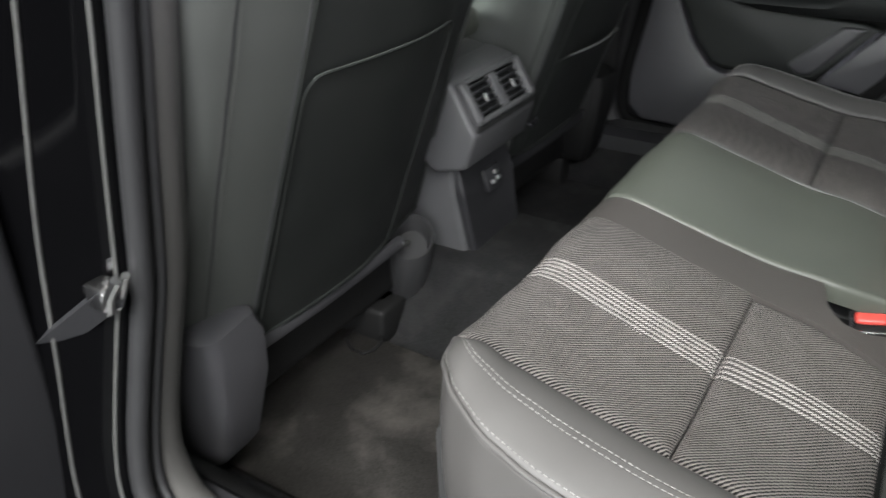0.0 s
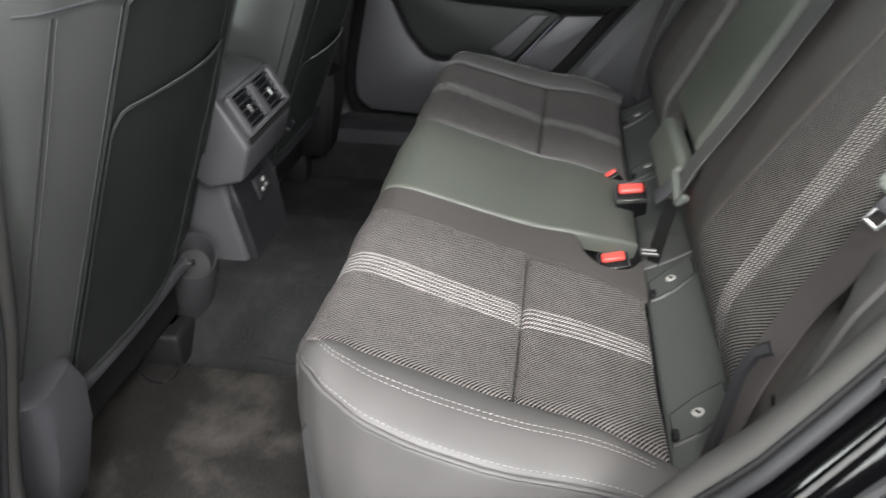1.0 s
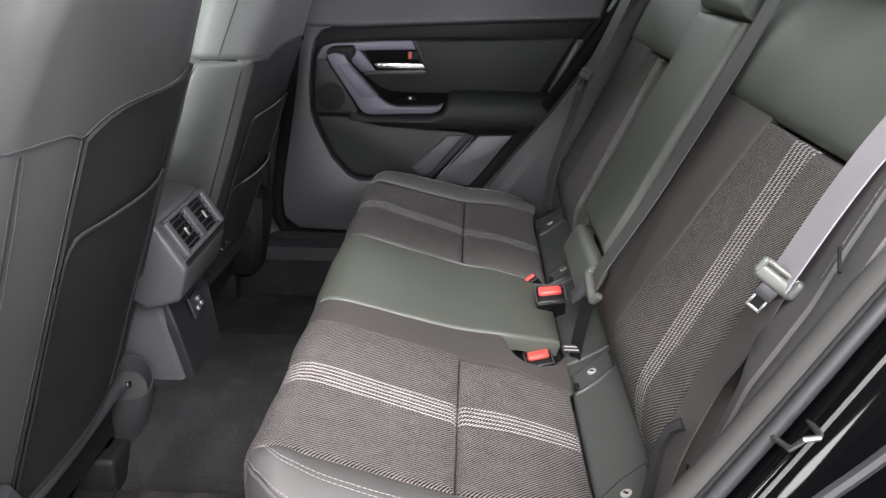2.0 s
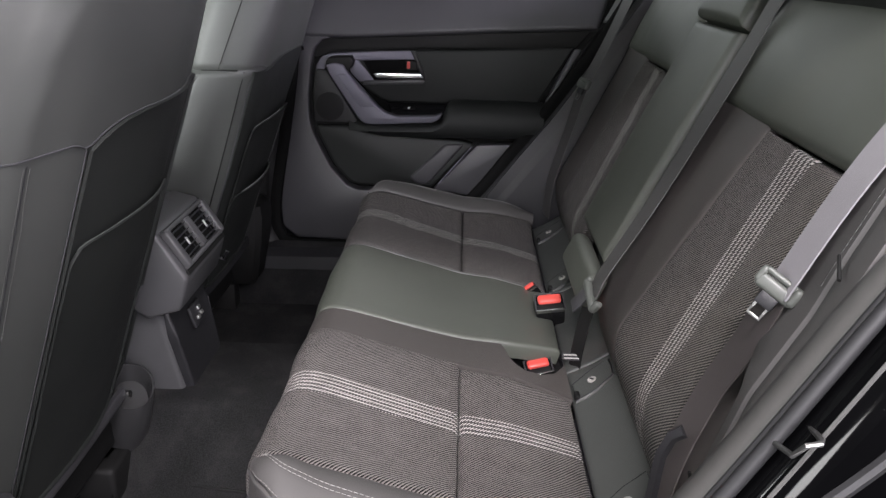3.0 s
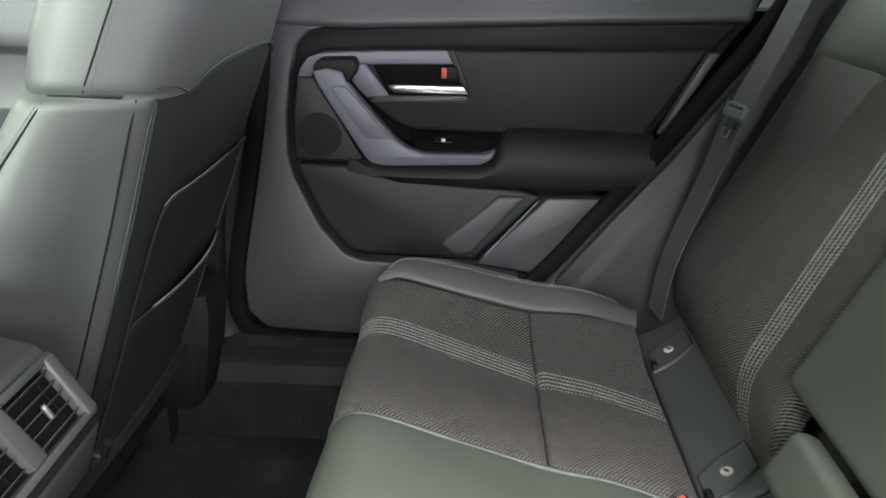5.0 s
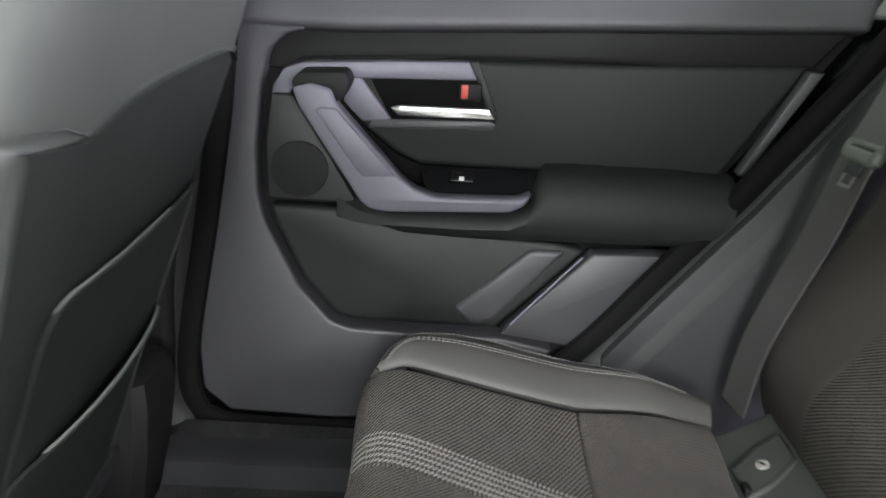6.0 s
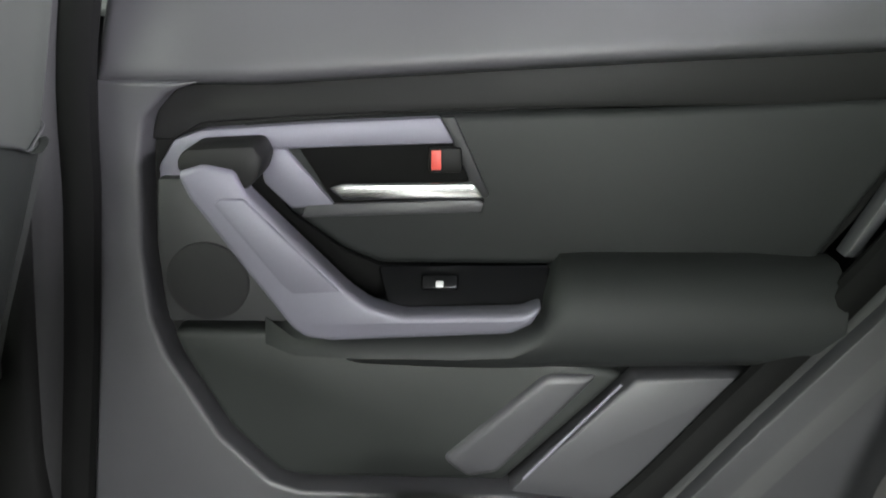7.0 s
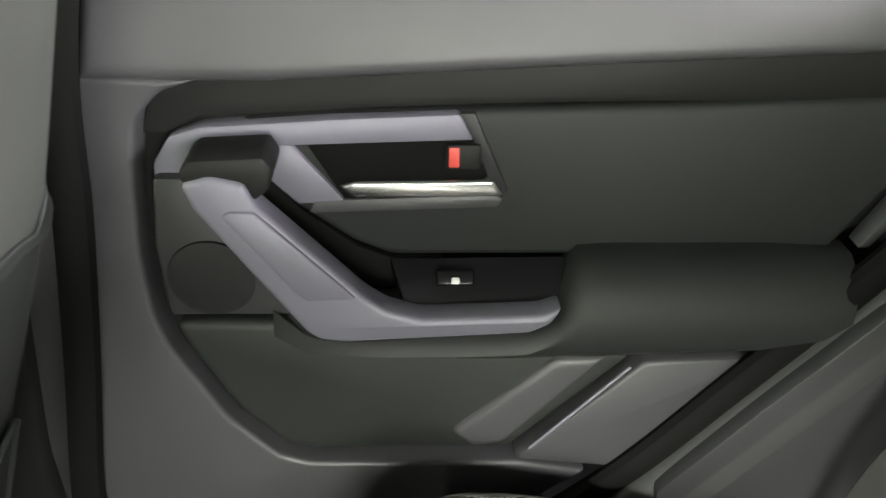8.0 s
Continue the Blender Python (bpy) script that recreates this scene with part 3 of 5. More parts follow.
# smooth strips beside the centre place
well_edge = line((0.113, 0.588), (0.118, 0.575), (0.134, 0.544), (0.157, 0.526), (0.183, 0.528), (0.198, 0.544), (0.206, 0.562), (0.212, 0.590), (0.216, 0.606), (0.56, 0.606))
part("side_strip", strip(0.002, S_END, line((0.113, 0.468), (0.162, 0.483), (0.211, 0.501), (0.283, 0.511), (0.287, 0.513), (0.56, 0.531)), well_edge, edges="r", r=0.007, spacing=0.006, skirt=0.030, wrinkle=0.0008, seed=7), LEATHER_BROWN, bench, "smooth brown-grey strip round the buckle well")
part("centre_pad", strip(0.002, S_END, line((0.113, 0.628), (0.20, 0.610), (0.56, 0.607)), line((0.113, 0.862), (0.22, 0.8835), (0.284, 0.8905), (0.487, 0.908), (0.56, 0.914)), edges="lrb", crown=0.005, wrinkle=0.0012, seed=10), LEATHER, bench,
     "smooth green-grey leatherette centre seat")
pad_edge = line((0.113, 0.864), (0.22, 0.8855), (0.284, 0.8920), (0.487, 0.9095), (0.56, 0.9155))
part("piping", tube([(pad_edge(along(v)[0]), along(v)[0], along(v)[1] - 0.0032) for v in (0.004 + 0.012 * k for k in range(42))], 0.0034), LEATHER_SEAT, bench, "rolled edge of the centre seat")

IN_Y = [0.113, 0.20, 0.284, 0.36, 0.425, 0.464, 0.490, 0.508]
IN_X = [0.142, 0.160, 0.173, 0.176, 0.178, 0.180, 0.182, 0.184]
OUT_Y = [0.105, 0.20, 0.30, 0.375, 0.430, 0.475, 0.503, 0.520]
OUT_X = [0.080, 0.070, 0.065, 0.067, 0.078, 0.105, 0.140, 0.178]
BT = [k / 7 for k in range(8)]


def bolster_line(v, out):
    xs, ys = (OUT_X, OUT_Y) if out else (IN_X, IN_Y)
    return float(np.interp(v, BT, xs)), float(np.interp(v, BT, ys))


for sgn in (1, -1):
    fx = (lambda x: x) if sgn > 0 else (lambda x: 2 * MID - x)

    def top(u, v):
        a, b = bolster_line(v, False), bolster_line(v, True)
        y = a[1] + (b[1] - a[1]) * u
        z = height(min(y, 0.500)) + 0.012 * (1 - u) + 0.012 * u + 0.020 * math.sin(math.pi * u**0.9) * (1.0 - 0.3 * v)
        z -= 0.018 * max(0, (v - 0.75) / 0.25) ** 2 + 0.012 * max(0, (0.12 - v) / 0.12)
        return Vector((fx(a[0] + (b[0] - a[0]) * u), y, z))

    def rim(v, drop=0.0):
        return top(1.0, v) - Vector((0, 0, drop))

    def skirt_side(u, v):
        x, y = bolster_line(v, True)
        z0 = top(1.0, v).z - 0.004
        bulge = 0.014 * math.sin(math.pi * min(1, u * 1.15)) - 0.025 * u
        nx, ny = (-1, 0.0) if v < 0.5 else (-math.cos((v - 0.5) * math.pi), math.sin((v - 0.5) * math.pi))
        return Vector((fx(x + nx * bulge), y + ny * bulge, z0 + (0.125 - z0) * u))

    part("bolster", patch(top if sgn < 0 else (lambda u, v: top(1 - u, v)), 0.085, 0.50, r=0.007, spacing=0.014, edges="lr", wrinkle=0.0022, seed=11), LEATHER_GREY, bench, "smooth grey leatherette bolster")
    part("side_skirt", patch(skirt_side if sgn < 0 else (lambda u, v: skirt_side(1 - u, v)), 0.24, 0.50, r=0.004, spacing=0.02, edges="lr", wrinkle=0.0015, seed=12), LEATHER_GREY, bench)
    part("piping", tube([rim(v / 20, 0.002) for v in range(21)], 0.0028), LEATHER_GREY, bench)
    part("seam_stitching", stitches([top(0.93, v / 20) + Vector((-0.001 * sgn, 0, 0.001)) for v in range(21)]), THREAD, bench, "pale stitching")
    for du in (0.48, 0.55):
        part("seam_stitching", stitches([top(du - 1.4 * max(0, v / 20 - 0.78), v / 20) + Vector((0, 0, 0.0012)) for v in range(1, 20)]), THREAD, bench, "pale stitching")

# leatherette strip with the child-seat anchor covers
for x0, x1, caps in ((0.135, 0.575, (0.228, 0.518)), (0.577, 0.883, ()), (0.885, 1.30, (0.930, 1.216))):
    strip_thing = thing("anchor_panel", ((x0 + x1) / 2, 0.08, 0.32), "smooth dark leatherette strip between cushion and backrest", "seat trim", "anchor panels")

    def slope(u, v):
        return Vector((x0 + (x1 - x0) * u, 0.114 - 0.088 * v, 0.313 + 0.034 * v + 0.022 * v * v))

    part("strip", patch(lambda u, v: slope(1 - u, v), x1 - x0, 0.10, r=0.006, edges="lrbt", skirt=0.03, wrinkle=0.0008, seed=13), LEATHER_SEAT, strip_thing)
    for cx in caps:
        w = 0.031

        def flap(u, v, cx=cx):
            p = slope(0.5, 0.05 + 0.68 * v)
            return Vector((cx + 0.030 * (v - 0.5) + (2 * u - 1) * w * (0.80 + 0.20 * math.sin(math.pi * v)), p.y, p.z + 0.0038 + 0.0015 * math.sin(math.pi * v)))

        cover = part("anchor_cover", patch(lambda u, v: flap(1 - u, v), 2 * w, 0.07, r=0.004, spacing=0.008, skirt=0.010, deep=0.6), LEATHER_SEAT, strip_thing, "raised anchor flap")
        part("piping", tube([flap(u, v) + Vector((0, 0, -0.001)) for u, v in ((0.03, 0.03), (0.03, 0.5), (0.03, 0.97), (0.5, 0.99), (0.97, 0.97), (0.97, 0.5), (0.97, 0.03))], 0.0014), PLASTIC, cover, "dark piped flap edge")
        c = flap(0.5, 0.50)
        part("badge", lathe([(0.0072, -0.001), (0.0072, 0.0015), (0.0066, 0.002)], c + Vector((0, 0.0005, -0.0002)), (0, 0.45, 1), 18), BADGE, cover, "round white badge")
        part("badge_mark", turned(box((-0.0040, -0.0016, 0), (0.0040, 0.0016, 0.0010), 0.0004), Matrix.Translation(c + Vector((0, 0.0012, 0.0016))) @ Matrix.Rotation(-0.45, 4, "X") @ Matrix.Rotation(0.6, 4, "Z")), PLASTIC, cover, "dark mark on the badge")
        part("slot", box((cx - 0.036, 0.102, 0.318), (cx - 0.021, 0.110, 0.3275), 0.002), BLACK_RUBBER, cover, "dark finger slot")

# ---------------------------------------------------------------- rear backrest
LEAN = Vector((0, -0.4156, 0.9096))
FACE = Vector((0, 0.9096, 0.4156))


def on_back(x, s, out=0.0):
    """A point on the backrest: x across, s metres up its slope from just over the cushion, out metres proud."""
    return Vector((x, 0.062, 0.430)) + LEAN * s + FACE * out


def back_panel(s0, s1, left, right, out=0.0, **kw):
    def place(u, v):
        s = s0 + (s1 - s0) * v
        a, b = left(s), right(s)
        dip = -0.065 * max(0, (0.03 - s) / 0.11) ** 2
        return on_back(a + (b - a) * (1 - u), s, out + dip)
    m = (s0 + s1) / 2
    return patch(place, right(m) - left(m), s1 - s0, uv=(-right(m), s0), mirror=True, **kw)


back = thing("bench_backrest", (MID, 0.0, 0.34), "charcoal rear backrest with ribbed cloth inserts and pale stripes", "car seat")
part("back_core", prism([on_back(0.12, -0.02, -0.05), on_back(0.12, 0.52, -0.03), on_back(0.12, 0.52, -0.11), on_back(0.12, -0.02, -0.13)], (1, 0, 0), 1.21, 0.01), FOAM, back)
for dx in (0.0, 0.712):
    ins_l = line((-0.08, 0.166 + dx), (0.35, 0.172 + dx))
    ins_r = line((-0.08, 0.497 + dx), (0.0, 0.487 + dx), (0.36, 0.415 + dx))
    sl = line((-0.08, 0.290), (0.0, 0.287), (0.36, 0.274)) if dx == 0 else line((-0.08, 0.958), (0.0, 0.964), (0.36, 0.986))
    sr = line((-0.08, 0.332), (0.0, 0.330), (0.36, 0.327)) if dx == 0 else line((-0.08, 1.002), (0.0, 1.008), (0.36, 1.032))
    lab = "ribbed charcoal cloth"
    part("cloth_panel", back_panel(-0.08, 0.352, ins_l, sl, edges="rtb", r=0.014, skirt=0.010, crown=0.004, wrinkle=0.001, seed=21), CLOTH, back, lab)
    part("stripe", back_panel(-0.08, 0.352, sl, sr, edges="tb", wrinkle=0.0006, seed=22), STRIPE, back, "pale grey woven stripe")
    part("cloth_panel", back_panel(-0.08, 0.352, sr, ins_r, edges="ltb", deep=0.5, skirt=0.005, crown=0.002, wrinkle=0.001, seed=23), CLOTH, back, lab)
part("wing", back_panel(-0.08, 0.352, lambda s: 0.100, line((-0.08, 0.168), (0.35, 0.174)), out=-0.004, edges="lrt", deep=0.4, wrinkle=0.0015, seed=28), LEATHER_BROWN, back, "smooth brown-grey leatherette")
part("wing", back_panel(-0.08, 0.372, line((-0.08, 0.498), (0.0, 0.489), (0.36, 0.417)), lambda s: 0.652, edges="lrt", deep=0.4, crown=0.002, wrinkle=0.0015, seed=24), LEATHER_BROWN, back, "smooth brown-grey leatherette")
part("wing", back_panel(-0.08, 0.372, line((-0.08, 1.20), (0.0, 1.192), (0.36, 1.12)), lambda s: 1.325, edges="lrt", deep=0.4, crown=0.002, wrinkle=0.0015, seed=25), LEATHER_BROWN, back, "smooth dark leatherette")
part("shoulder_pad", back_panel(0.355, 0.535, lambda s: 0.135, lambda s: 0.652, out=0.006, edges="lrbt", r=0.016, crown=0.012, wrinkle=0.0015, seed=26), LEATHER, back, "smooth green-grey leatherette")
part("shoulder_pad", back_panel(0.355, 0.535, lambda s: 0.898, lambda s: 1.325, out=0.006, edges="lrbt", r=0.016, crown=0.012, wrinkle=0.0015, seed=27), LEATHER, back, "smooth green-grey leatherette")

hr = thing("rear_headrest", on_back(0.40, 0.54, -0.04), "black leatherette headrest lowered onto the near backrest", "headrest")
hm = Matrix((Vector((1, 0, 0)), -FACE, LEAN)).transposed().to_4x4()
hm.translation = on_back(0.385, 0.510, -0.012)
part("pad", turned(box((-0.135, -0.055, 0.004), (0.135, 0.055, 0.13), 0.032, 5), hm), BACKSHELL, hr)
for d in (-0.06, 0.06):
    part("post", turned(tube([(d, 0.0, -0.05), (d, 0.0, 0.03)], 0.006), hm), CHROME, hr, "steel post")

arm = thing("folding_armrest", (0.775, 0.05, 0.42), "green-grey leatherette armrest folded up into the backrest", "armrest")
part("pad", back_panel(0.044, 0.455, lambda s: 0.656, lambda s: 0.894, out=0.016, edges="lrbt", r=0.012, skirt=0.04, crown=0.004, wrinkle=0.001, seed=29), LEATHER, arm)
nose_m = Matrix((Vector((1, 0, 0)), -FACE, LEAN)).transposed().to_4x4()
nose_m.translation = (0.703, 0.077, 0.441)
rollbm = turned(box((-0.106, -0.020, -0.026), (0.106, 0.014, 0.036), 0.0135, 5), nose_m)
part("nose", rollbm, LEATHER, arm, "rounded lower end of the armrest")
part("top_cap", back_panel(0.46, 0.54, lambda s: 0.656, lambda s: 0.894, out=0.024, edges="lrbt", r=0.014, skirt=0.05, crown=0.006, seed=30), LEATHER, back, "leatherette centre head pad")

# ---------------------------------------------------------------- belts and buckles
def belt(name, pts, width, mat, up, label):
    ob = thing(name, pts[-1], label, "seat belt", "seat belts")
    part("webbing", ribbon(pts, width, 0.0016, up), mat, ob)
    return ob


# the upper run is paler than the lower one: sheen painted into its webbing
nb = belt("seat_belt", [(0.045, -0.150, 0.98), (0.097, -0.060, 0.805), (0.112, -0.004, 0.672), (0.113, -0.001, 0.664)], 0.046, WEB_SHEEN, (0.02, 0.90, 0.43),
          "grey webbing belt hanging beside the near backrest, upper run coloured with its sheen")
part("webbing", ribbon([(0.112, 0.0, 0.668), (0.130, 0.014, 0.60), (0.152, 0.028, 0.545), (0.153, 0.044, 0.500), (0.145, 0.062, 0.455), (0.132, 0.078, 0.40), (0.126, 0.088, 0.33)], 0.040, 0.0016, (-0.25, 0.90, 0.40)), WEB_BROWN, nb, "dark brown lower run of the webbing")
part("anchor_cover", sweep([(0.124, 0.062, 0.503), (0.130, 0.072, 0.492), (0.131, 0.080, 0.470), (0.130, 0.084, 0.425), (0.130, 0.090, 0.37)], [(-0.007, -0.003), (-0.004, 0.002), (0.004, 0.002), (0.007, -0.003)], (-0.5, 0.8, 0.2)), PLASTIC, nb, "curved black anchor cover")
fb = belt("seat_belt", [(1.385, -0.125, 0.96), (1.340, -0.045, 0.78), (1.308, 0.012, 0.665), (1.305, 0.035, 0.58), (1.318, 0.070, 0.44), (1.325, 0.078, 0.34)], 0.048, WEB, (-0.25, 0.87, 0.42),
          "dark webbing belt hanging beside the far backrest")
cb = belt("seat_belt", [on_back(0.560, 0.56, -0.02), on_back(0.564, 0.52, 0.022), on_back(0.574, 0.40, 0.018), on_back(0.582, 0.20, 0.018), on_back(0.574, 0.09, 0.028), on_back(0.565, 0.045, 0.034), on_back(0.560, 0.018, 0.033)], 0.050, WEB_GREY, tuple(FACE),
          "grey webbing belt lying over the middle of the backrest")


def tongue(parent, at, way, up, size=0.86):
    """A moulded sleeve with its metal blade."""
    z = Vector(way).normalized()
    x = Vector(up).cross(z).normalized()
    y = z.cross(x)
    m = Matrix((x, y, z)).transposed().to_4x4()
    m = m @ Matrix.Scale(size, 4)
    m.translation = at
    body = joined(box((-0.026, -0.006, -0.007), (0.026, 0.007, 0.012), 0.0055, 4), box((-0.024, -0.005, -0.016), (0.024, 0.006, -0.008), 0.0038, 3), box((0.016, -0.007, -0.016), (0.029, 0.009, 0.010), 0.006, 4), box((-0.029, -0.005, -0.015), (-0.019, 0.007, 0.008), 0.0045, 3))
    sl = part("tongue", turned(body, m), TONGUE, parent, "moulded grey belt tongue")
    part("neck", turned(box((-0.012, -0.004, 0.010), (0.012, 0.004, 0.028), 0.003), m), PLASTIC, sl, "black neck of the tongue")
    blade = joined(box((-0.0095, -0.001, 0.021), (-0.0062, 0.0018, 0.043), 0.0008), box((0.0062, -0.001, 0.021), (0.0095, 0.0018, 0.043), 0.0008), box((-0.0095, -0.001, 0.0405), (0.0095, 0.0018, 0.0445), 0.0008))
    part("blade", turned(blade, m), BLADE, sl, "bright steel latch blade")


tongue(nb, (0.104, 0.004, 0.669), (-0.02, 0.55, -0.83), (-0.867, 0.38, 0.349), 0.76)
tongue(fb, (1.298, 0.014, 0.672), (-0.06, 0.25, -0.62), (-0.3, 0.85, 0.40))
part("webbing", ribbon([on_back(0.594, 0.53, 0.012), on_back(0.602, 0.40, 0.012), on_back(0.604, 0.20, 0.012), on_back(0.590, 0.09, 0.022), on_back(0.573, 0.025, 0.030)], 0.046, 0.0016, tuple(FACE)), WEB_GREY, cb, "second fold of the webbing")
grip_x = Vector((0.051, 0.004, 0.028)).normalized()
grip_z = (LEAN - grip_x * LEAN.dot(grip_x)).normalized()
grip_m = Matrix((grip_x, grip_z.cross(grip_x), grip_z)).transposed().to_4x4()
grip_m.translation = (0.5575, 0.0885, 0.461)
loop = joined(box((-0.031, -0.007, -0.007), (0.030, 0.006, 0.005), 0.0050, 4), box((-0.033, -0.007, -0.006), (-0.022, 0.006, 0.017), 0.0050, 4), box((0.021, -0.006, -0.006), (0.031, 0.005, 0.010), 0.0045, 4))
centre_tongue = part("tongue", turned(loop, grip_m), TONGUE, cb, "open grey belt tongue loop")
part("plate", turned(box((-0.004, -0.003, -0.046), (0.020, 0.001, -0.004), 0.0015), grip_m), PLASTIC_GREY, centre_tongue, "dark grey plate of the tongue")
part("rivet", turned(box((0.001, -0.0045, -0.040), (0.004, -0.0025, -0.030), 0.0010), grip_m), BADGE, centre_tongue, "pale rivet on the plate")


def buckle(at, way, across, size, label):
    """A buckle whose face looks along way; across runs along its slot."""
    ob = thing("belt_buckle", at, label, "belt buckle", "belt buckles")
    n = Vector(way).normalized()
    lx = Vector(across)
    lx = (lx - n * lx.dot(n)).normalized()
    m = Matrix((lx, n.cross(lx), n)).transposed().to_4x4() @ Matrix.Scale(size, 4)
    m.translation = at
    shape = [(-0.024, -0.017), (0.024, -0.017), (0.025, 0.004), (0.021, 0.017), (-0.021, 0.017), (-0.025, 0.004)]
    part("housing", turned(prism([(a, b, -0.055) for a, b in shape], (0, 0, 1), 0.055, 0.004, 3), m), GLOSS, ob, "black plastic housing")
    part("slot_lip", turned(box((-0.0235, -0.0185, -0.006), (0.0235, -0.0160, 0.0025), 0.0010), m), CHROME, ob, "bright slot lip")
    part("slot", turned(box((-0.0205, -0.0150, -0.004), (0.0205, -0.0050, 0.0012), 0.0008), m), BLACK_RUBBER, ob, "dark tongue slot")
    rim = joined(box((-0.0250, -0.0160, -0.002), (-0.0225, 0.015, 0.003), 0.001), box((0.0225, -0.0160, -0.002), (0.0250, 0.015, 0.003), 0.001), box((-0.022, 0.0150, -0.002), (0.022, 0.0175, 0.003), 0.001))
    part("slot_frame", turned(rim, m), PLASTIC_GREY, ob, "dark grey slot edge")
    part("button", turned(box((-0.0195, -0.004, -0.004), (0.0195, 0.0135, 0.0060), 0.0045, 3), m), RED, ob, "red release button")
    return ob


buckle(Vector((0.612, 0.153, 0.304)), (-0.45, 0.1, 0.88), (0.18, -1, 0.1), 0.95, "red and black belt buckle sunk in the cushion")
buckle(Vector((0.742, 0.126, 0.364)), (-0.50, 0.1, 0.86), (0.08, -1, 0.05), 1.08, "red and black belt buckle standing on the centre seat")
buckle(Vector((0.858, 0.152, 0.343)), (-0.45, 0.5, 0.75), (0.4, -1, 0.0), 0.50, "small red-tipped belt buckle beside the centre seat")
tag_strap = thing("buckle_strap", (0.600, 0.085, 0.34), "black webbing strap with a printed white tag", "belt strap")
part("webbing", ribbon([(0.602, 0.078, 0.430), (0.597, 0.086, 0.400), (0.590, 0.095, 0.345), (0.588, 0.097, 0.318)], 0.026, 0.002, (-0.55, 0.80, 0.2)), BLACK_RUBBER, tag_strap)
tag_m = Matrix.Translation((0.586, 0.104, 0.337)) @ Matrix.Rotation(-0.6, 4, "Y")
part("tag", turned(box((-0.007, -0.015, 0), (0.007, 0.015, 0.001), 0.0), tag_m), PLASTIC, tag_strap, "black tag")
for k in (-0.003, 0.003):
    part("tag_print", turned(box((k - 0.001, -0.012, 0.001), (k + 0.001, 0.012, 0.0016), 0.0), tag_m), BADGE, tag_strap, "white printed bars")
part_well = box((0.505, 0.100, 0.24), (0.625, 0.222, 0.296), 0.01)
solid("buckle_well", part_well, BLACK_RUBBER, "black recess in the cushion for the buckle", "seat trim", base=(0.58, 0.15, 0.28))

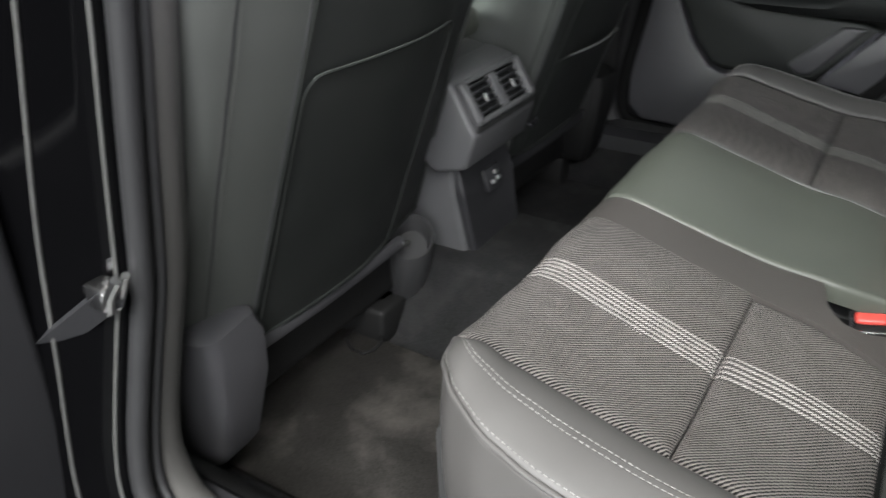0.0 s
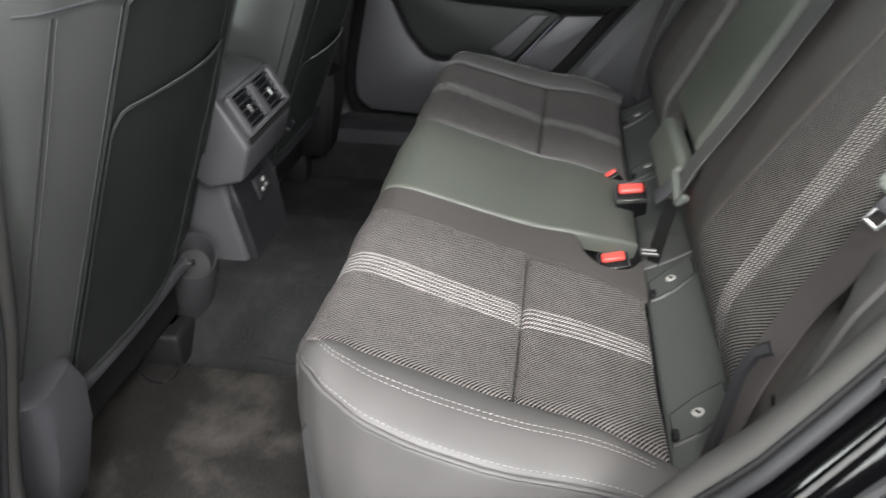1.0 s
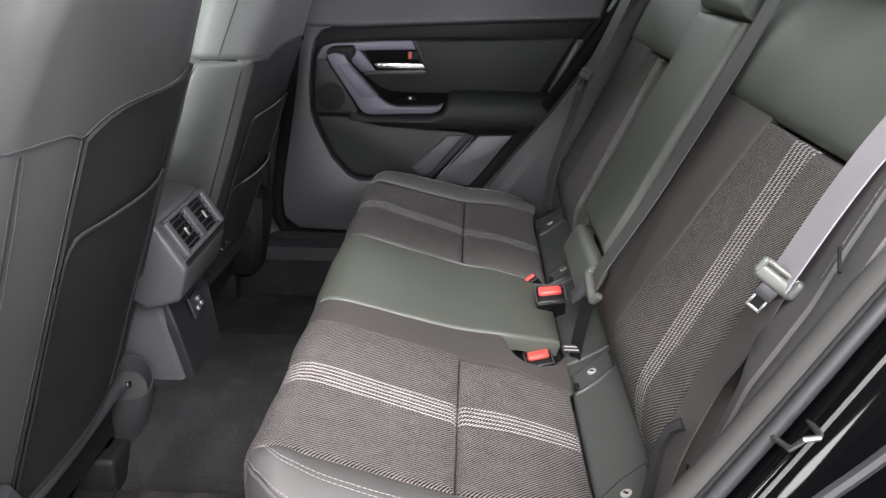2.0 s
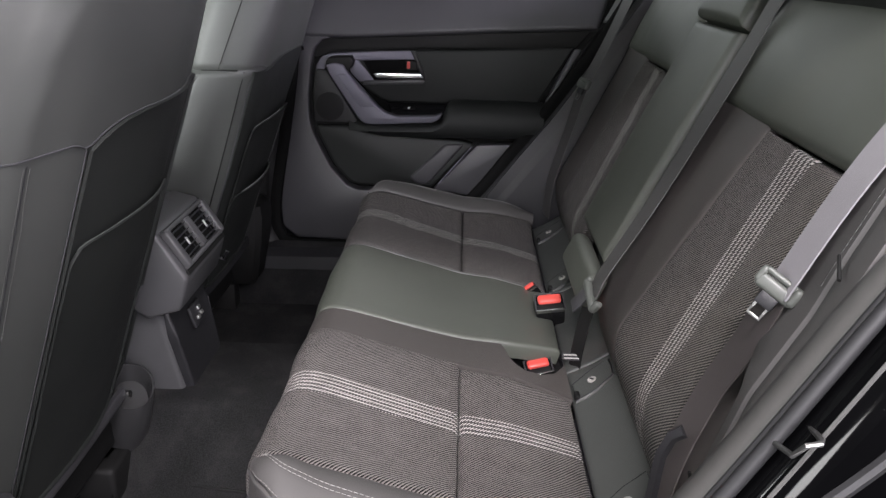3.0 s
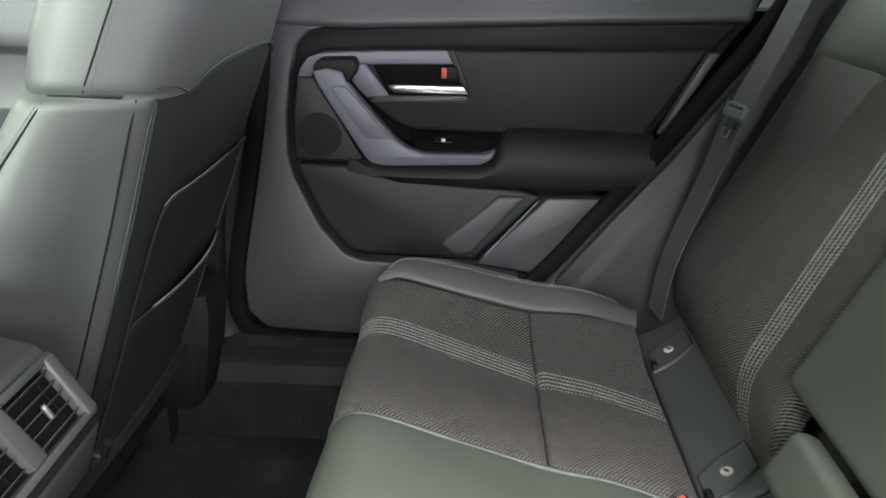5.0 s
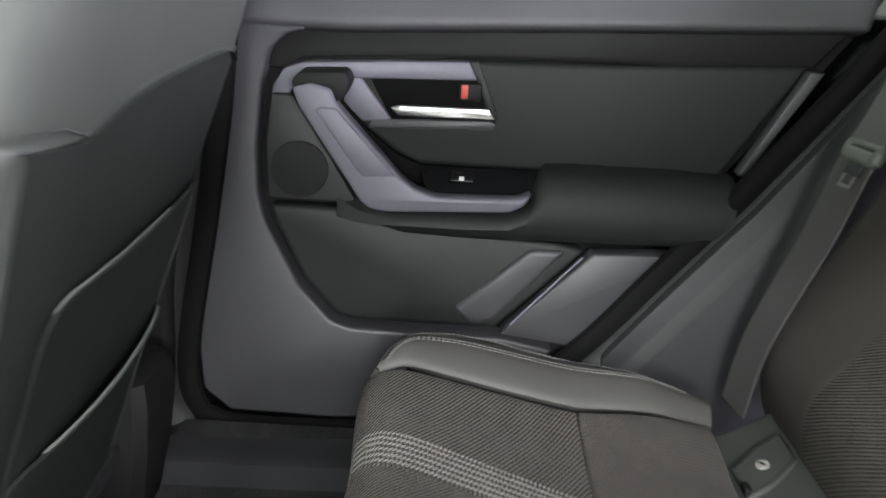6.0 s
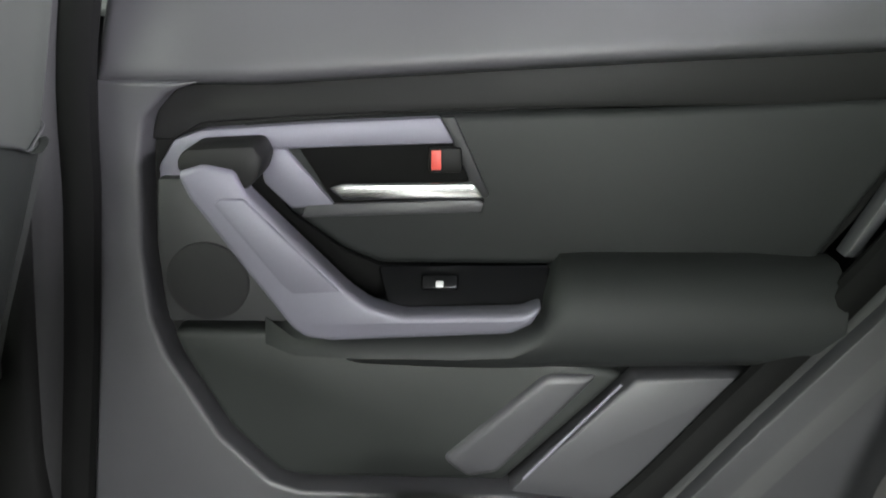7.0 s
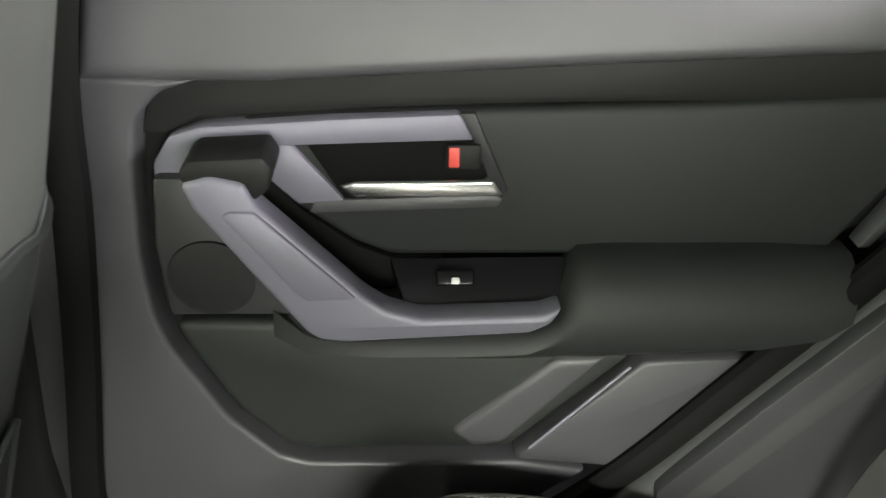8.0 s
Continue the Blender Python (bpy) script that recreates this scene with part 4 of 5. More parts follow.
# ---------------------------------------------------------------- front seats
def front_seat(cx, s, pockets, label):
    """A front seat seen from behind; s is 1 where its inner side lies towards greater x."""
    ob = thing("front_seat", (cx, 0.95, 0.08), label, "car seat", "front seats")
    X = lambda d: cx + s * d
    TOP = 0.757 if s > 0 else 0.738
    rear = lambda z: 0.803 - 0.345 * (z - 0.33)
    bow = lambda d: 0.022 * (min(abs(d), 0.18) / 0.155) ** 2 - 0.004 + 0.20 * max(0, abs(d) - 0.18)
    bows = lambda d: bow(d) - (0.014 * min(1, (d / 0.155) ** 2) if d < 0 else 0)
    LV = [0.285, 0.33, 0.40, 0.50, 0.62, 0.70, 0.78, 0.86, 0.93, 0.97, 0.985]
    HW = [0.180, 0.185, 0.190, 0.196, 0.202, 0.208, 0.208, 0.200, 0.175, 0.130, 0.07]
    FW = [0.235, 0.242, 0.252, 0.266, 0.278, 0.282, 0.280, 0.270, 0.242, 0.19, 0.11]
    DP = [0.15, 0.15, 0.15, 0.15, 0.15, 0.15, 0.145, 0.14, 0.12, 0.10, 0.07]
    HW = [max(q, 0.226 + 0.19 * max(0.0, 0.55 - z)) if z < 0.8 else q for q, z in zip(HW, LV)]
    FW = [max(f, q + 0.036) for f, q in zip(FW, HW)]
    # the passenger seat: a flat back that turns at a crisp corner into flanks
    CZ, CW = [0.285, 0.50, 0.62, 0.735, 0.742, 0.749, 0.80, 0.88, 0.94, 0.97, 0.985], [0.185, 0.190, 0.198, 0.213, 0.209, 0.212, 0.204, 0.190, 0.160, 0.12, 0.06]
    CF, CE = [0.055, 0.055, 0.046, 0.010, 0.006, 0.006, 0.006, 0.006, 0.006, 0.005, 0.004], [0.165, 0.168, 0.162, 0.134, 0.128, 0.130, 0.140, 0.138, 0.115, 0.095, 0.07]

    def corner(z):
        return tuple(float(np.interp(z, CZ, q)) for q in (CW, CF, CE))

    def section(z):
        """Half of the passenger seat's outline at a height: distance from its middle, depth behind its face."""
        c, f, e = corner(z)
        k = min(1.0, e / 0.13)
        return [(0, -0.004), (0.25 * c, -0.004), (0.5 * c, -0.003), (0.70 * c, -0.001), (0.84 * c, 0.005), (0.93 * c, 0.014 * k), (c - 0.005, 0.023 * k), (c - 0.001, 0.030 * k), (c + 0.003, 0.040 * k), (c + 0.006 + 0.3 * f, 0.058 * k),
                (c + 0.008 + 0.6 * f, 0.078 * k), (c + 0.008 + f, 0.104 * k), (c + 0.006 + f, e - 0.012), (c - 0.004 + f, e), (c - 0.03, e + 0.012), (0.5 * c, e + 0.016)]

    def deep(d, z):
        """Depth of the back's face at d across, z up."""
        if s > 0:
            return bows(d)
        pts = section(z)[:12]
        return float(np.interp(abs(d), [q[0] for q in pts], [q[1] for q in pts]))

    full = []
    if s > 0:
        for z in [0.285 + 0.02 * k for k in range(31)] + [0.90, 0.915, 0.93, 0.945, 0.958, 0.968, 0.976, 0.982, 0.985]:
            hw, fw, dep = (float(np.interp(z, LV, q)) for q in (HW, FW, DP))
            tail = smooth_path([(hw, bow(hw), 0), (hw + (fw - hw) * 0.25, bow(hw) + 0.016, 0), (hw + (fw - hw) * 0.6, bow(hw) + 0.044, 0), (fw * 0.985, bow(hw) + 0.082, 0), (fw, bow(hw) + 0.115, 0), (fw - 0.012, dep * 1.25, 0), (fw - 0.05, dep * 1.3, 0), (fw * 0.4, dep * 1.1, 0)], 0.012)
            t0 = [k / (len(tail) - 1) for k in range(len(tail))]
            h = [(hw * k / 10, bow(hw * k / 10)) for k in range(10)] + [(float(np.interp(k / 20, t0, [q.x for q in tail])), float(np.interp(k / 20, t0, [q.y for q in tail]))) for k in range(21)]
            wide = [(d * (1 + 0.20 * min(1, d / 0.15)) if d < 0.2 else d + 0.032, e + 0.004 * min(1, d / 0.15) - 0.014 * min(1, (d / 0.155) ** 2)) for d, e in h]
            full.append([(X(d), rear(z) + e, z) for d, e in h] + [(X(-d), rear(z) + e, z) for d, e in wide[:0:-1]])
    else:
        for z in [0.285 + 0.0225 * k for k in range(20)] + [0.728, 0.735, 0.739, 0.742, 0.745, 0.749, 0.756] + [0.775 + 0.02 * k for k in range(8)] + [0.93, 0.945, 0.958, 0.968, 0.976, 0.982, 0.985]:
            full.append([(X(d), rear(z) + e, z) for d, e in section(z)] + [(X(-d), rear(z) + e, z) for d, e in section(z)[:0:-1]])
    part("backrest", loft(full), LEATHER_SEAT, ob, "grey leatherette seat back", 60)

    # rear shell with its pocket, in dark vinyl flush with the leather
    def shell(u, v):
        z = 0.287 + (TOP - 0.291) * v
        w = 0.162 - 0.006 * v
        wo = w if s > 0 else corner(z)[0] - 0.012
        d = -wo + (wo + (0.228 + 0.19 * max(0.0, 0.55 - z) if s > 0 else corner(z)[0] - 0.012)) * u
        z += (0.022 * (1 - (min(1, abs(d / w)) ** 4 if d < 0 or s < 0 else 0)) + 0.004) * v
        return Vector((X(d), rear(z) + deep(d, z) - 0.0014, z))

    turn_u = (lambda f: (lambda u, v: f(1 - u, v))) if s > 0 else (lambda f: f)
    part("back_shell", patch(turn_u(shell), 0.35, 0.48, r=0.0012, skirt=0.004, wrinkle=0.0005, seed=31), BACKSHELL, ob, "black vinyl rear shell")

    def pocket_at(top_z, out):
        def pocket(u, v):
            w = 0.153
            d = -w + 2 * w * u
            corner = 0.026 * (1 - math.sqrt(max(0.0, 1 - min(1.0, max(0, abs(d) - w + 0.022) / 0.022) ** 2)))
            zt = top_z - corner
            z = 0.292 + (zt - 0.292) * v
            gape = (1 - (d / w) ** 2) * v**2
            return Vector((X(d), rear(z) + deep(d, z) - 0.0030 - (0.004 + out) * gape, z))
        return pocket

    for top_z, out, hem, u0, u1 in pockets:
        pocket = pocket_at(top_z, out)
        part("map_pocket", patch(turn_u(pocket), 0.30, top_z - 0.29, r=0.001, skirt=0.003, wrinkle=0.0008, seed=32), BACKSHELL, ob, "black vinyl map pocket")
        part("pocket_hem", tube([pocket(u0 + (u1 - u0) * k / 24, 1.0) + Vector((0, -0.001, 0)) for k in range(25)], hem), TONGUE if s > 0 else HEM, ob, "pale piped pocket edge")
    # seams on the leather
    def skin(d, z):
        """The leather's depth at d across and z up."""
        if s < 0:
            return rear(z) + deep(d, z)
        hw, fw = float(np.interp(z, LV, HW)), float(np.interp(z, LV, FW))
        a = abs(d)
        if d < 0:
            a = a - 0.032 if a > 0.235 else a / 1.2 if a > 0.18 else (-1 + math.sqrt(1 + 4 * a * 0.2 / 0.15)) / (2 * 0.2 / 0.15)
        e = bow(a) if a <= hw else bow(hw) + float(np.interp((a - hw) / (fw - hw), [0, 0.25, 0.6, 0.985, 1], [0, 0.016, 0.044, 0.082, 0.115]))
        if d < 0:
            e += 0.004 * min(1, a / 0.15) - 0.014 * min(1, (a / 0.155) ** 2)
        return rear(z) + e

    seam = [(d, TOP + (0.022 * (1 - (abs(d / 0.156) ** 4 if d < 0 or s < 0 else 0)) if abs(d) < 0.156 or (s > 0 and d > 0) else min(0.010, 0.4 * (abs(d) - 0.156)))) for d in ([-0.27 + 0.012 * k for k in range(46)] if s > 0 else [-0.20 + 0.010 * k for k in range(41)])]
    part("shell_seam", tube([(X(d), skin(d, z) - 0.0016, z) for d, z in seam], 0.0010, step=0.01), PLASTIC_GREY, ob, "thin grey seam piping")
    for e in (-1, 1):
        ts = [k / 14 for k in range(15)]
        if s > 0:
            part("shell_seam", tube([(X(e * (0.163 - 0.006 * t)), skin(0.16 * e, 0.29 + (TOP - 0.291) * t) - 0.0012, 0.29 + (TOP - 0.291) * t) for t in ts], 0.0008), PLASTIC_GREY, ob)
        if s < 0:
            on_flank = lambda z, back, out=0.0012: (X(e * (corner(z)[0] + 0.0075 + corner(z)[1] * float(np.interp(back, [0.04, 0.058, 0.078, 0.104], [0, 0.3, 0.6, 1.0])) + out)), rear(z) + back, z)
            rim = lambda z, q: (X(e * (corner(z)[0] - q)), rear(z) + deep(corner(z)[0] - q, z) - 0.0008, z)
            part("shell_seam", tube([rim(0.29 + 0.449 * t, 0.001) for t in ts], 0.0012), BLACK_RUBBER, ob, "dark corner seam")
            part("shell_seam", tube([rim(0.29 + 0.449 * t, 0.012) for t in ts], 0.0013), PLASTIC_GREY, ob, "thin grey seam piping")
            part("bolster_seam", tube([on_flank(0.745 + 0.16 * t, 0.074 - 0.006 * t, 0.0004) for t in ts], 0.0008), BLACK_RUBBER, ob, "dark bolster seam")
            part("bolster_stitching", stitches([on_flank(0.745 + 0.16 * t, 0.069 - 0.006 * t) for t in ts], up=(-1, 0, 0)), THREAD_DARK, ob, "grey seam stitching")
            fall = lambda z: float(np.interp(z, [0.60, 0.678, 0.738], [0.150, 0.126, 0.104]))
            part("bolster_seam", tube([on_flank(0.605 + 0.132 * t, fall(0.605 + 0.132 * t), 0.0004) for t in ts], 0.0008), BLACK_RUBBER, ob, "dark bolster seam")
            part("bolster_stitching", stitches([on_flank(0.605 + 0.132 * t, fall(0.605 + 0.132 * t) + 0.004) for t in ts], up=(-1, 0, 0)), THREAD_DARK, ob, "grey seam stitching")
            part("crease", tube([on_flank(0.742, 0.04 + 0.064 * t, 0.0) for t in ts], 0.0016), BLACK_RUBBER, ob, "dark crease between the bolsters")
            continue
        if e < 0:
            for off in (-0.004, 0.004):
                part("bolster_stitching", stitches([(X(-0.232 - 0.008 * t + off), skin(-0.232 - 0.008 * t + off, 0.33 + 0.43 * t) - 0.0012, 0.33 + 0.43 * t) for t in ts], up=(0, 1, 0)), THREAD_DARK, ob, "grey seam stitching")
            part("bolster_seam", tube([(X(-0.232 - 0.008 * t), skin(-0.232 - 0.008 * t, 0.33 + 0.43 * t) - 0.0006, 0.33 + 0.43 * t) for t in ts], 0.0007), PLASTIC, ob, "dark bolster seam")
            continue
        edge = lambda t: 0.236 + 0.016 * t
        low = [(X(e * edge(t)), skin(e * edge(t), 0.36 + 0.39 * t) - 0.001, 0.36 + 0.39 * t) for t in ts]
        rise = lambda t: 0.236 + 0.010 * t
        high = [(X(e * rise(t)), skin(e * rise(t), 0.757 + 0.14 * t) - 0.001, 0.757 + 0.14 * t) for t in ts]
        part("bolster_stitching", stitches(low, up=(0, 1, 0)), THREAD_DARK, ob, "grey seam stitching")
        part("bolster_stitching", stitches(high, up=(0, 1, 0)), THREAD_DARK, ob, "grey seam stitching")
    # bottom trim, side cover, hinge cover; the passenger seat's are blacker, shade in their colour
    part("bottom_trim", sweep([(X(-0.160), 0.815, 0.276), (X(0.0), 0.817, 0.270), (X(0.19), 0.828, 0.265)], [(-0.006, -0.006), (0.002, -0.006), (0.004, -0.003), (0.004, 0.010), (0.002, 0.014), (-0.006, 0.014)], (0, 0, 1)), PLASTIC_GREY if s > 0 else PLASTIC, ob, "grey lower edge trim, darkened for shade on the passenger seat")
    cov = loft([[(X(d), y, z) for d, y in ring] for z, ring in (
        (0.150, [(-0.262, 0.95), (-0.258, 0.86), (-0.250, 0.822), (-0.244, 0.814), (-0.236, 0.811), (-0.196, 0.813), (-0.186, 0.822), (-0.182, 0.95)]),
        (0.170, [(-0.276, 0.95), (-0.268, 0.86), (-0.253, 0.810), (-0.246, 0.800), (-0.236, 0.797), (-0.186, 0.800), (-0.176, 0.812), (-0.172, 0.95)]),
        (0.270, [(-0.290, 0.95), (-0.282, 0.85), (-0.255, 0.788), (-0.247, 0.778), (-0.236, 0.775), (-0.172, 0.782), (-0.160, 0.795), (-0.158, 0.95)]),
        (0.330, [(-0.292, 0.95), (-0.286, 0.85), (-0.262, 0.782), (-0.252, 0.772), (-0.240, 0.769), (-0.174, 0.778), (-0.163, 0.792), (-0.160, 0.95)]),
        (0.358, [(-0.290, 0.95), (-0.284, 0.85), (-0.266, 0.786), (-0.256, 0.777), (-0.244, 0.775), (-0.184, 0.784), (-0.174, 0.796), (-0.170, 0.95)]),
        (0.368, [(-0.280, 0.94), (-0.275, 0.86), (-0.262, 0.800), (-0.254, 0.793), (-0.244, 0.792), (-0.196, 0.798), (-0.188, 0.806), (-0.184, 0.94)]))])
    part("side_cover", cov, PLASTIC_GREY if s > 0 else BLACK_RUBBER, ob, "moulded dark grey side cover, blackened for shade on the passenger seat", 33)
    part("rail_cover", box((min(X(0.146), X(0.230)), 0.840, 0.080), (max(X(0.146), X(0.230)), 0.98, 0.150), 0.010, 3), BLACK_RUBBER, ob, "black rail end cover")
    cup = []
    for r, h, tilt in ((0.024, 0.036, 0.0), (0.034, 0.038, 0.0), (0.036, 0.042, 0.0), (0.0375, 0.10, 0.4), (0.037, 0.160, 1.0), (0.036, 0.1635, 1.0), (0.0335, 0.1635, 1.0), (0.032, 0.160, 1.0), (0.028, 0.135, 0.85)):
        cup.append([(X(0.254 + r * math.cos(a) - 0.19 * h), 0.868 + r * math.sin(a) - 0.24 * h, 0.100 + h + tilt * 0.024 * math.cos(a - 0.5)) for a in (2 * math.pi * k / 22 for k in range(22))])
    hinge = loft(cup)
    part("hinge_cover", hinge, PILLAR if s > 0 else BLACK_RUBBER, ob, "rounded dark hinge cover, blackened for shade on the passenger seat")
    if s > 0:
        part("cable", tube([(X(0.17), 0.87, 0.11), (X(0.14), 0.84, 0.098), (X(0.10), 0.85, 0.094), (X(0.12), 0.90, 0.096), (X(0.20), 0.90, 0.10)], 0.003), BLACK_RUBBER, ob, "thin black cable on the carpet")
    part("screw", lathe([(0.006, 0), (0.006, 0.004), (0.004, 0.005)], (X(0.196), 0.822, 0.265), (0, -1, 0.2), 10), CHROME, ob, "steel screw head")
    part("base", box((X(0) - 0.23, 0.86, 0.15), (X(0) + 0.23, 1.34, 0.27), 0.02, 3), BLACK_RUBBER, ob, "black seat base")
    for d in (-0.20, 0.20):
        part("rail", box((X(d) - 0.022, 0.86, 0.075), (X(d) + 0.022, 1.40, 0.15), 0.004), BLACK_RUBBER, ob, "black floor rail")
    part("seat_cushion", box((X(0) - 0.25, 0.93, 0.27), (X(0) + 0.25, 1.42, 0.38), 0.04, 4), LEATHER, ob)
    post_z = 0.95
    for d in (-0.06, 0.06):
        part("headrest_post", tube([(X(d), rear(post_z) + 0.05, post_z), (X(d), rear(post_z) + 0.04, post_z + 0.08)], 0.006), CHROME, ob)
    part("headrest", box((X(0) - 0.13, rear(1.0) - 0.01, 1.0), (X(0) + 0.13, rear(1.0) + 0.10, 1.17), 0.04, 4), LEATHER, ob)
    return ob


front_seat(0.346, 1, [(0.648, 0.0, 0.0006, 0, 1)], "front seat with black vinyl shell by the open door")
front_seat(1.086, -1, [(0.626, 0.0, 0.0008, 0.36, 0.98), (0.486, 0.010, 0.0014, 0.0, 0.88)], "front passenger seat with black vinyl shell and grey bolsters")

# ---------------------------------------------------------------- centre console
con = thing("centre_console", (MID, 0.85, 0.215), "dark grey centre console end with two air vents", "console")
part("body", prism([(0.600, 0.790, 0.42), (0.600, 0.80, 0.53), (0.600, 1.0, 0.56), (0.600, 1.5, 0.56), (0.600, 1.5, 0.40), (0.600, 0.83, 0.40)], (1, 0, 0), 0.207, 0.012, 3), CONSOLE, con)
part("pedestal", prism([(0.646, 0.768, 0.205), (0.630, 0.800, 0.41), (0.630, 1.45, 0.41), (0.646, 1.45, 0.205)], (1, 0, 0), 0.175, 0.010, 3), CONSOLE, con, "grey console pedestal")
part("lower_panel", prism([(0.656, 0.752, 0.205), (0.641, 0.766, 0.320), (0.646, 0.790, 0.385), (0.812, 0.790, 0.385), (0.814, 0.766, 0.320), (0.816, 0.752, 0.205)], (0, 1, 0), 0.03, 0.008, 3), PLASTIC, con, "black lower panel")
part("lid", box((0.603, 0.83, 0.545), (0.804, 1.25, 0.60), 0.025, 4), LEATHER, con, "padded console lid")
chin = prism([(0.598, 0.745, 0.388), (0.598, 0.727, 0.446), (0.598, 0.775, 0.525), (0.598, 0.82, 0.535), (0.598, 0.84, 0.40), (0.598, 0.80, 0.372)], (1, 0, 0), 0.209, 0.007, 3)
part("vent_housing", chin, CONSOLE, con, "grey vent surround")
vx, vup = Vector((1, 0, 0)), (Vector((0, 0.775, 0.525)) - Vector((0, 0.728, 0.452))).normalized()
vout = vx.cross(vup) * 1.0
if vout.y > 0:
    vout = -vout
vm = Matrix((vx, vup, vout)).transposed().to_4x4()
vm.translation = Vector((0.704, 0.7515, 0.4885))
fr = joined(box((-0.093, 0.028, -0.002), (0.093, 0.036, 0.010), 0.002), box((-0.093, -0.036, -0.002), (0.093, -0.028, 0.010), 0.002), box((-0.095, -0.034, -0.002), (-0.078, 0.034, 0.012), 0.004, 3), box((0.078, -0.034, -0.002), (0.095, 0.034, 0.012), 0.004, 3))
vent = part("vent_frame", turned(fr, vm), CONSOLE, con, "grey plastic vent frame")
part("divider", turned(prism([(-0.012, 0.028, 0.011), (0.008, 0.028, 0.011), (0.014, -0.028, 0.009), (-0.008, -0.028, 0.009)], (0, 0, -1), 0.012, 0.002), vm), CONSOLE, vent, "grey bar between the vents")
# flat black backing paints the shaded depth behind the slats
part("vent_shade", turned(box((-0.080, -0.030, -0.006), (0.080, 0.030, 0.0006), 0.0), vm), VOID, con, "black backing for the shaded vent opening")
for cxv in (-0.045, 0.045):
    for k in range(5):
        z0 = -0.022 + 0.011 * k
        part("slat", turned(turned(box((-0.032, -0.0045, -0.0006), (0.032, 0.0045, 0.0006), 0.0004), Matrix.Translation((cxv, z0, 0.0045)) @ Matrix.Rotation(1.15, 4, "X")), vm), PLASTIC_GREY, vent, "dark grey vent slat")
    part("vent_tab", turned(box((cxv - 0.0022, -0.010, 0.006), (cxv + 0.0022, 0.005, 0.0100), 0.0015), vm), STEEL, vent, "bright vent tab")
    part("vent_link", turned(box((cxv + 0.013, -0.020, 0.004), (cxv + 0.0145, 0.020, 0.0065), 0.0005), vm), GLOSS, vent, "black vane link")
part("groove", turned(box((-0.096, -0.046, -0.004), (0.096, -0.0385, 0.0016), 0.001), vm), BLACK_RUBBER, con, "dark groove under the vents")
part("hook", sweep([(0.808, 0.765, 0.435), (0.815, 0.755, 0.405), (0.815, 0.735, 0.398), (0.813, 0.728, 0.415)], disc(0.005, 8), (1, 0, 0)), GLOSS, con, "black bag hook")
usb = part("socket_plate", turned(box((0.704, -0.003, -0.020), (0.756, 0.004, 0.020), 0.003), Matrix.Translation((0, 0.7665, 0.325)) @ Matrix.Rotation(-0.3, 4, "X")), PLASTIC, con, "black socket plate")
for ux, uz in ((0.724, 0.319), (0.742, 0.321), (0.737, 0.333)):
    part("socket", turned(box((ux - 0.005, -0.005, uz - 0.0035 - 0.325), (ux + 0.005, 0.001, uz + 0.0035 - 0.325), 0.0015), Matrix.Translation((0, 0.7645, 0.325)) @ Matrix.Rotation(-0.3, 4, "X")), STEEL, usb, "bright socket rim")

# ---------------------------------------------------------------- far door
door = thing("door_1", (1.45, 0.30, 0.23), "closed rear door with dark soft trim, satin grip and chrome handle", "car door", "", "structure")
PX = lambda x, pts: [(x, y, z) for y, z in pts]
outer = [(0.682, 0.88), (0.695, 0.80), (0.714, 0.70), (0.729, 0.60), (0.747, 0.48), (0.772, 0.33), (0.768, 0.256), (0.733, 0.222), (0.58, 0.218), (0.45, 0.235), (0.36, 0.285), (0.265, 0.372), (0.18, 0.48), (0.10, 0.588), (0.02, 0.70), (-0.04, 0.79), (-0.085, 0.88)]
part("back_plate", prism(PX(1.462, outer), (1, 0, 0), 0.06, 0.004), BLACK_RUBBER, door)
ring = [(0.704, 0.755), (0.713, 0.70), (0.728, 0.60), (0.746, 0.48), (0.770, 0.33), (0.766, 0.258), (0.731, 0.225), (0.58, 0.221), (0.45, 0.238), (0.36, 0.288), (0.29, 0.347),
        (0.36, 0.362), (0.48, 0.362), (0.565, 0.364), (0.592, 0.374), (0.635, 0.424), (0.676, 0.510), (0.684, 0.545), (0.684, 0.610), (0.675, 0.690), (0.668, 0.722), (0.648, 0.743), (0.620, 0.752)]
part("surround", prism(PX(1.428, ring), (1, 0, 0), 0.045, 0.006, 3), PLASTIC_GREY, door, "hard grey plastic surround")


def ledge(u, v):
    y = 0.704 - 0.025 * v + (-0.030 - 0.035 * v - 0.704 + 0.025 * v) * u
    z0 = float(np.interp(y, [-0.04, 0.05, 0.30, 0.58, 0.69], [0.788, 0.783, 0.769, 0.752, 0.752]))
    return Vector((1.426 + 0.030 * v + 0.020 * v * v, y, z0 + (0.90 - z0) * v))


part("window_ledge", patch(ledge, 0.72, 0.14, r=0.010, skirt=0.03), PLASTIC_GREY, door, "grey plastic ledge under the window")
upper = [(0.60, 0.713), (0.46, 0.722), (0.25, 0.729), (0.02, 0.740), (0.105, 0.594), (0.30, 0.590), (0.483, 0.590), (0.515, 0.604), (0.56, 0.638), (0.590, 0.665)]
part("soft_insert", prism(PX(1.450, upper), (1, 0, 0), 0.03, 0.008, 3), DOORPAD, door, "dark soft insert")
# shade below the window ledge, laid in as a black strip
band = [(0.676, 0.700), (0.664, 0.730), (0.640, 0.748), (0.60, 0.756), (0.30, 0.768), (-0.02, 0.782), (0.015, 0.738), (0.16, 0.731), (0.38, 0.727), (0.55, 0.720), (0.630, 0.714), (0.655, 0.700)]
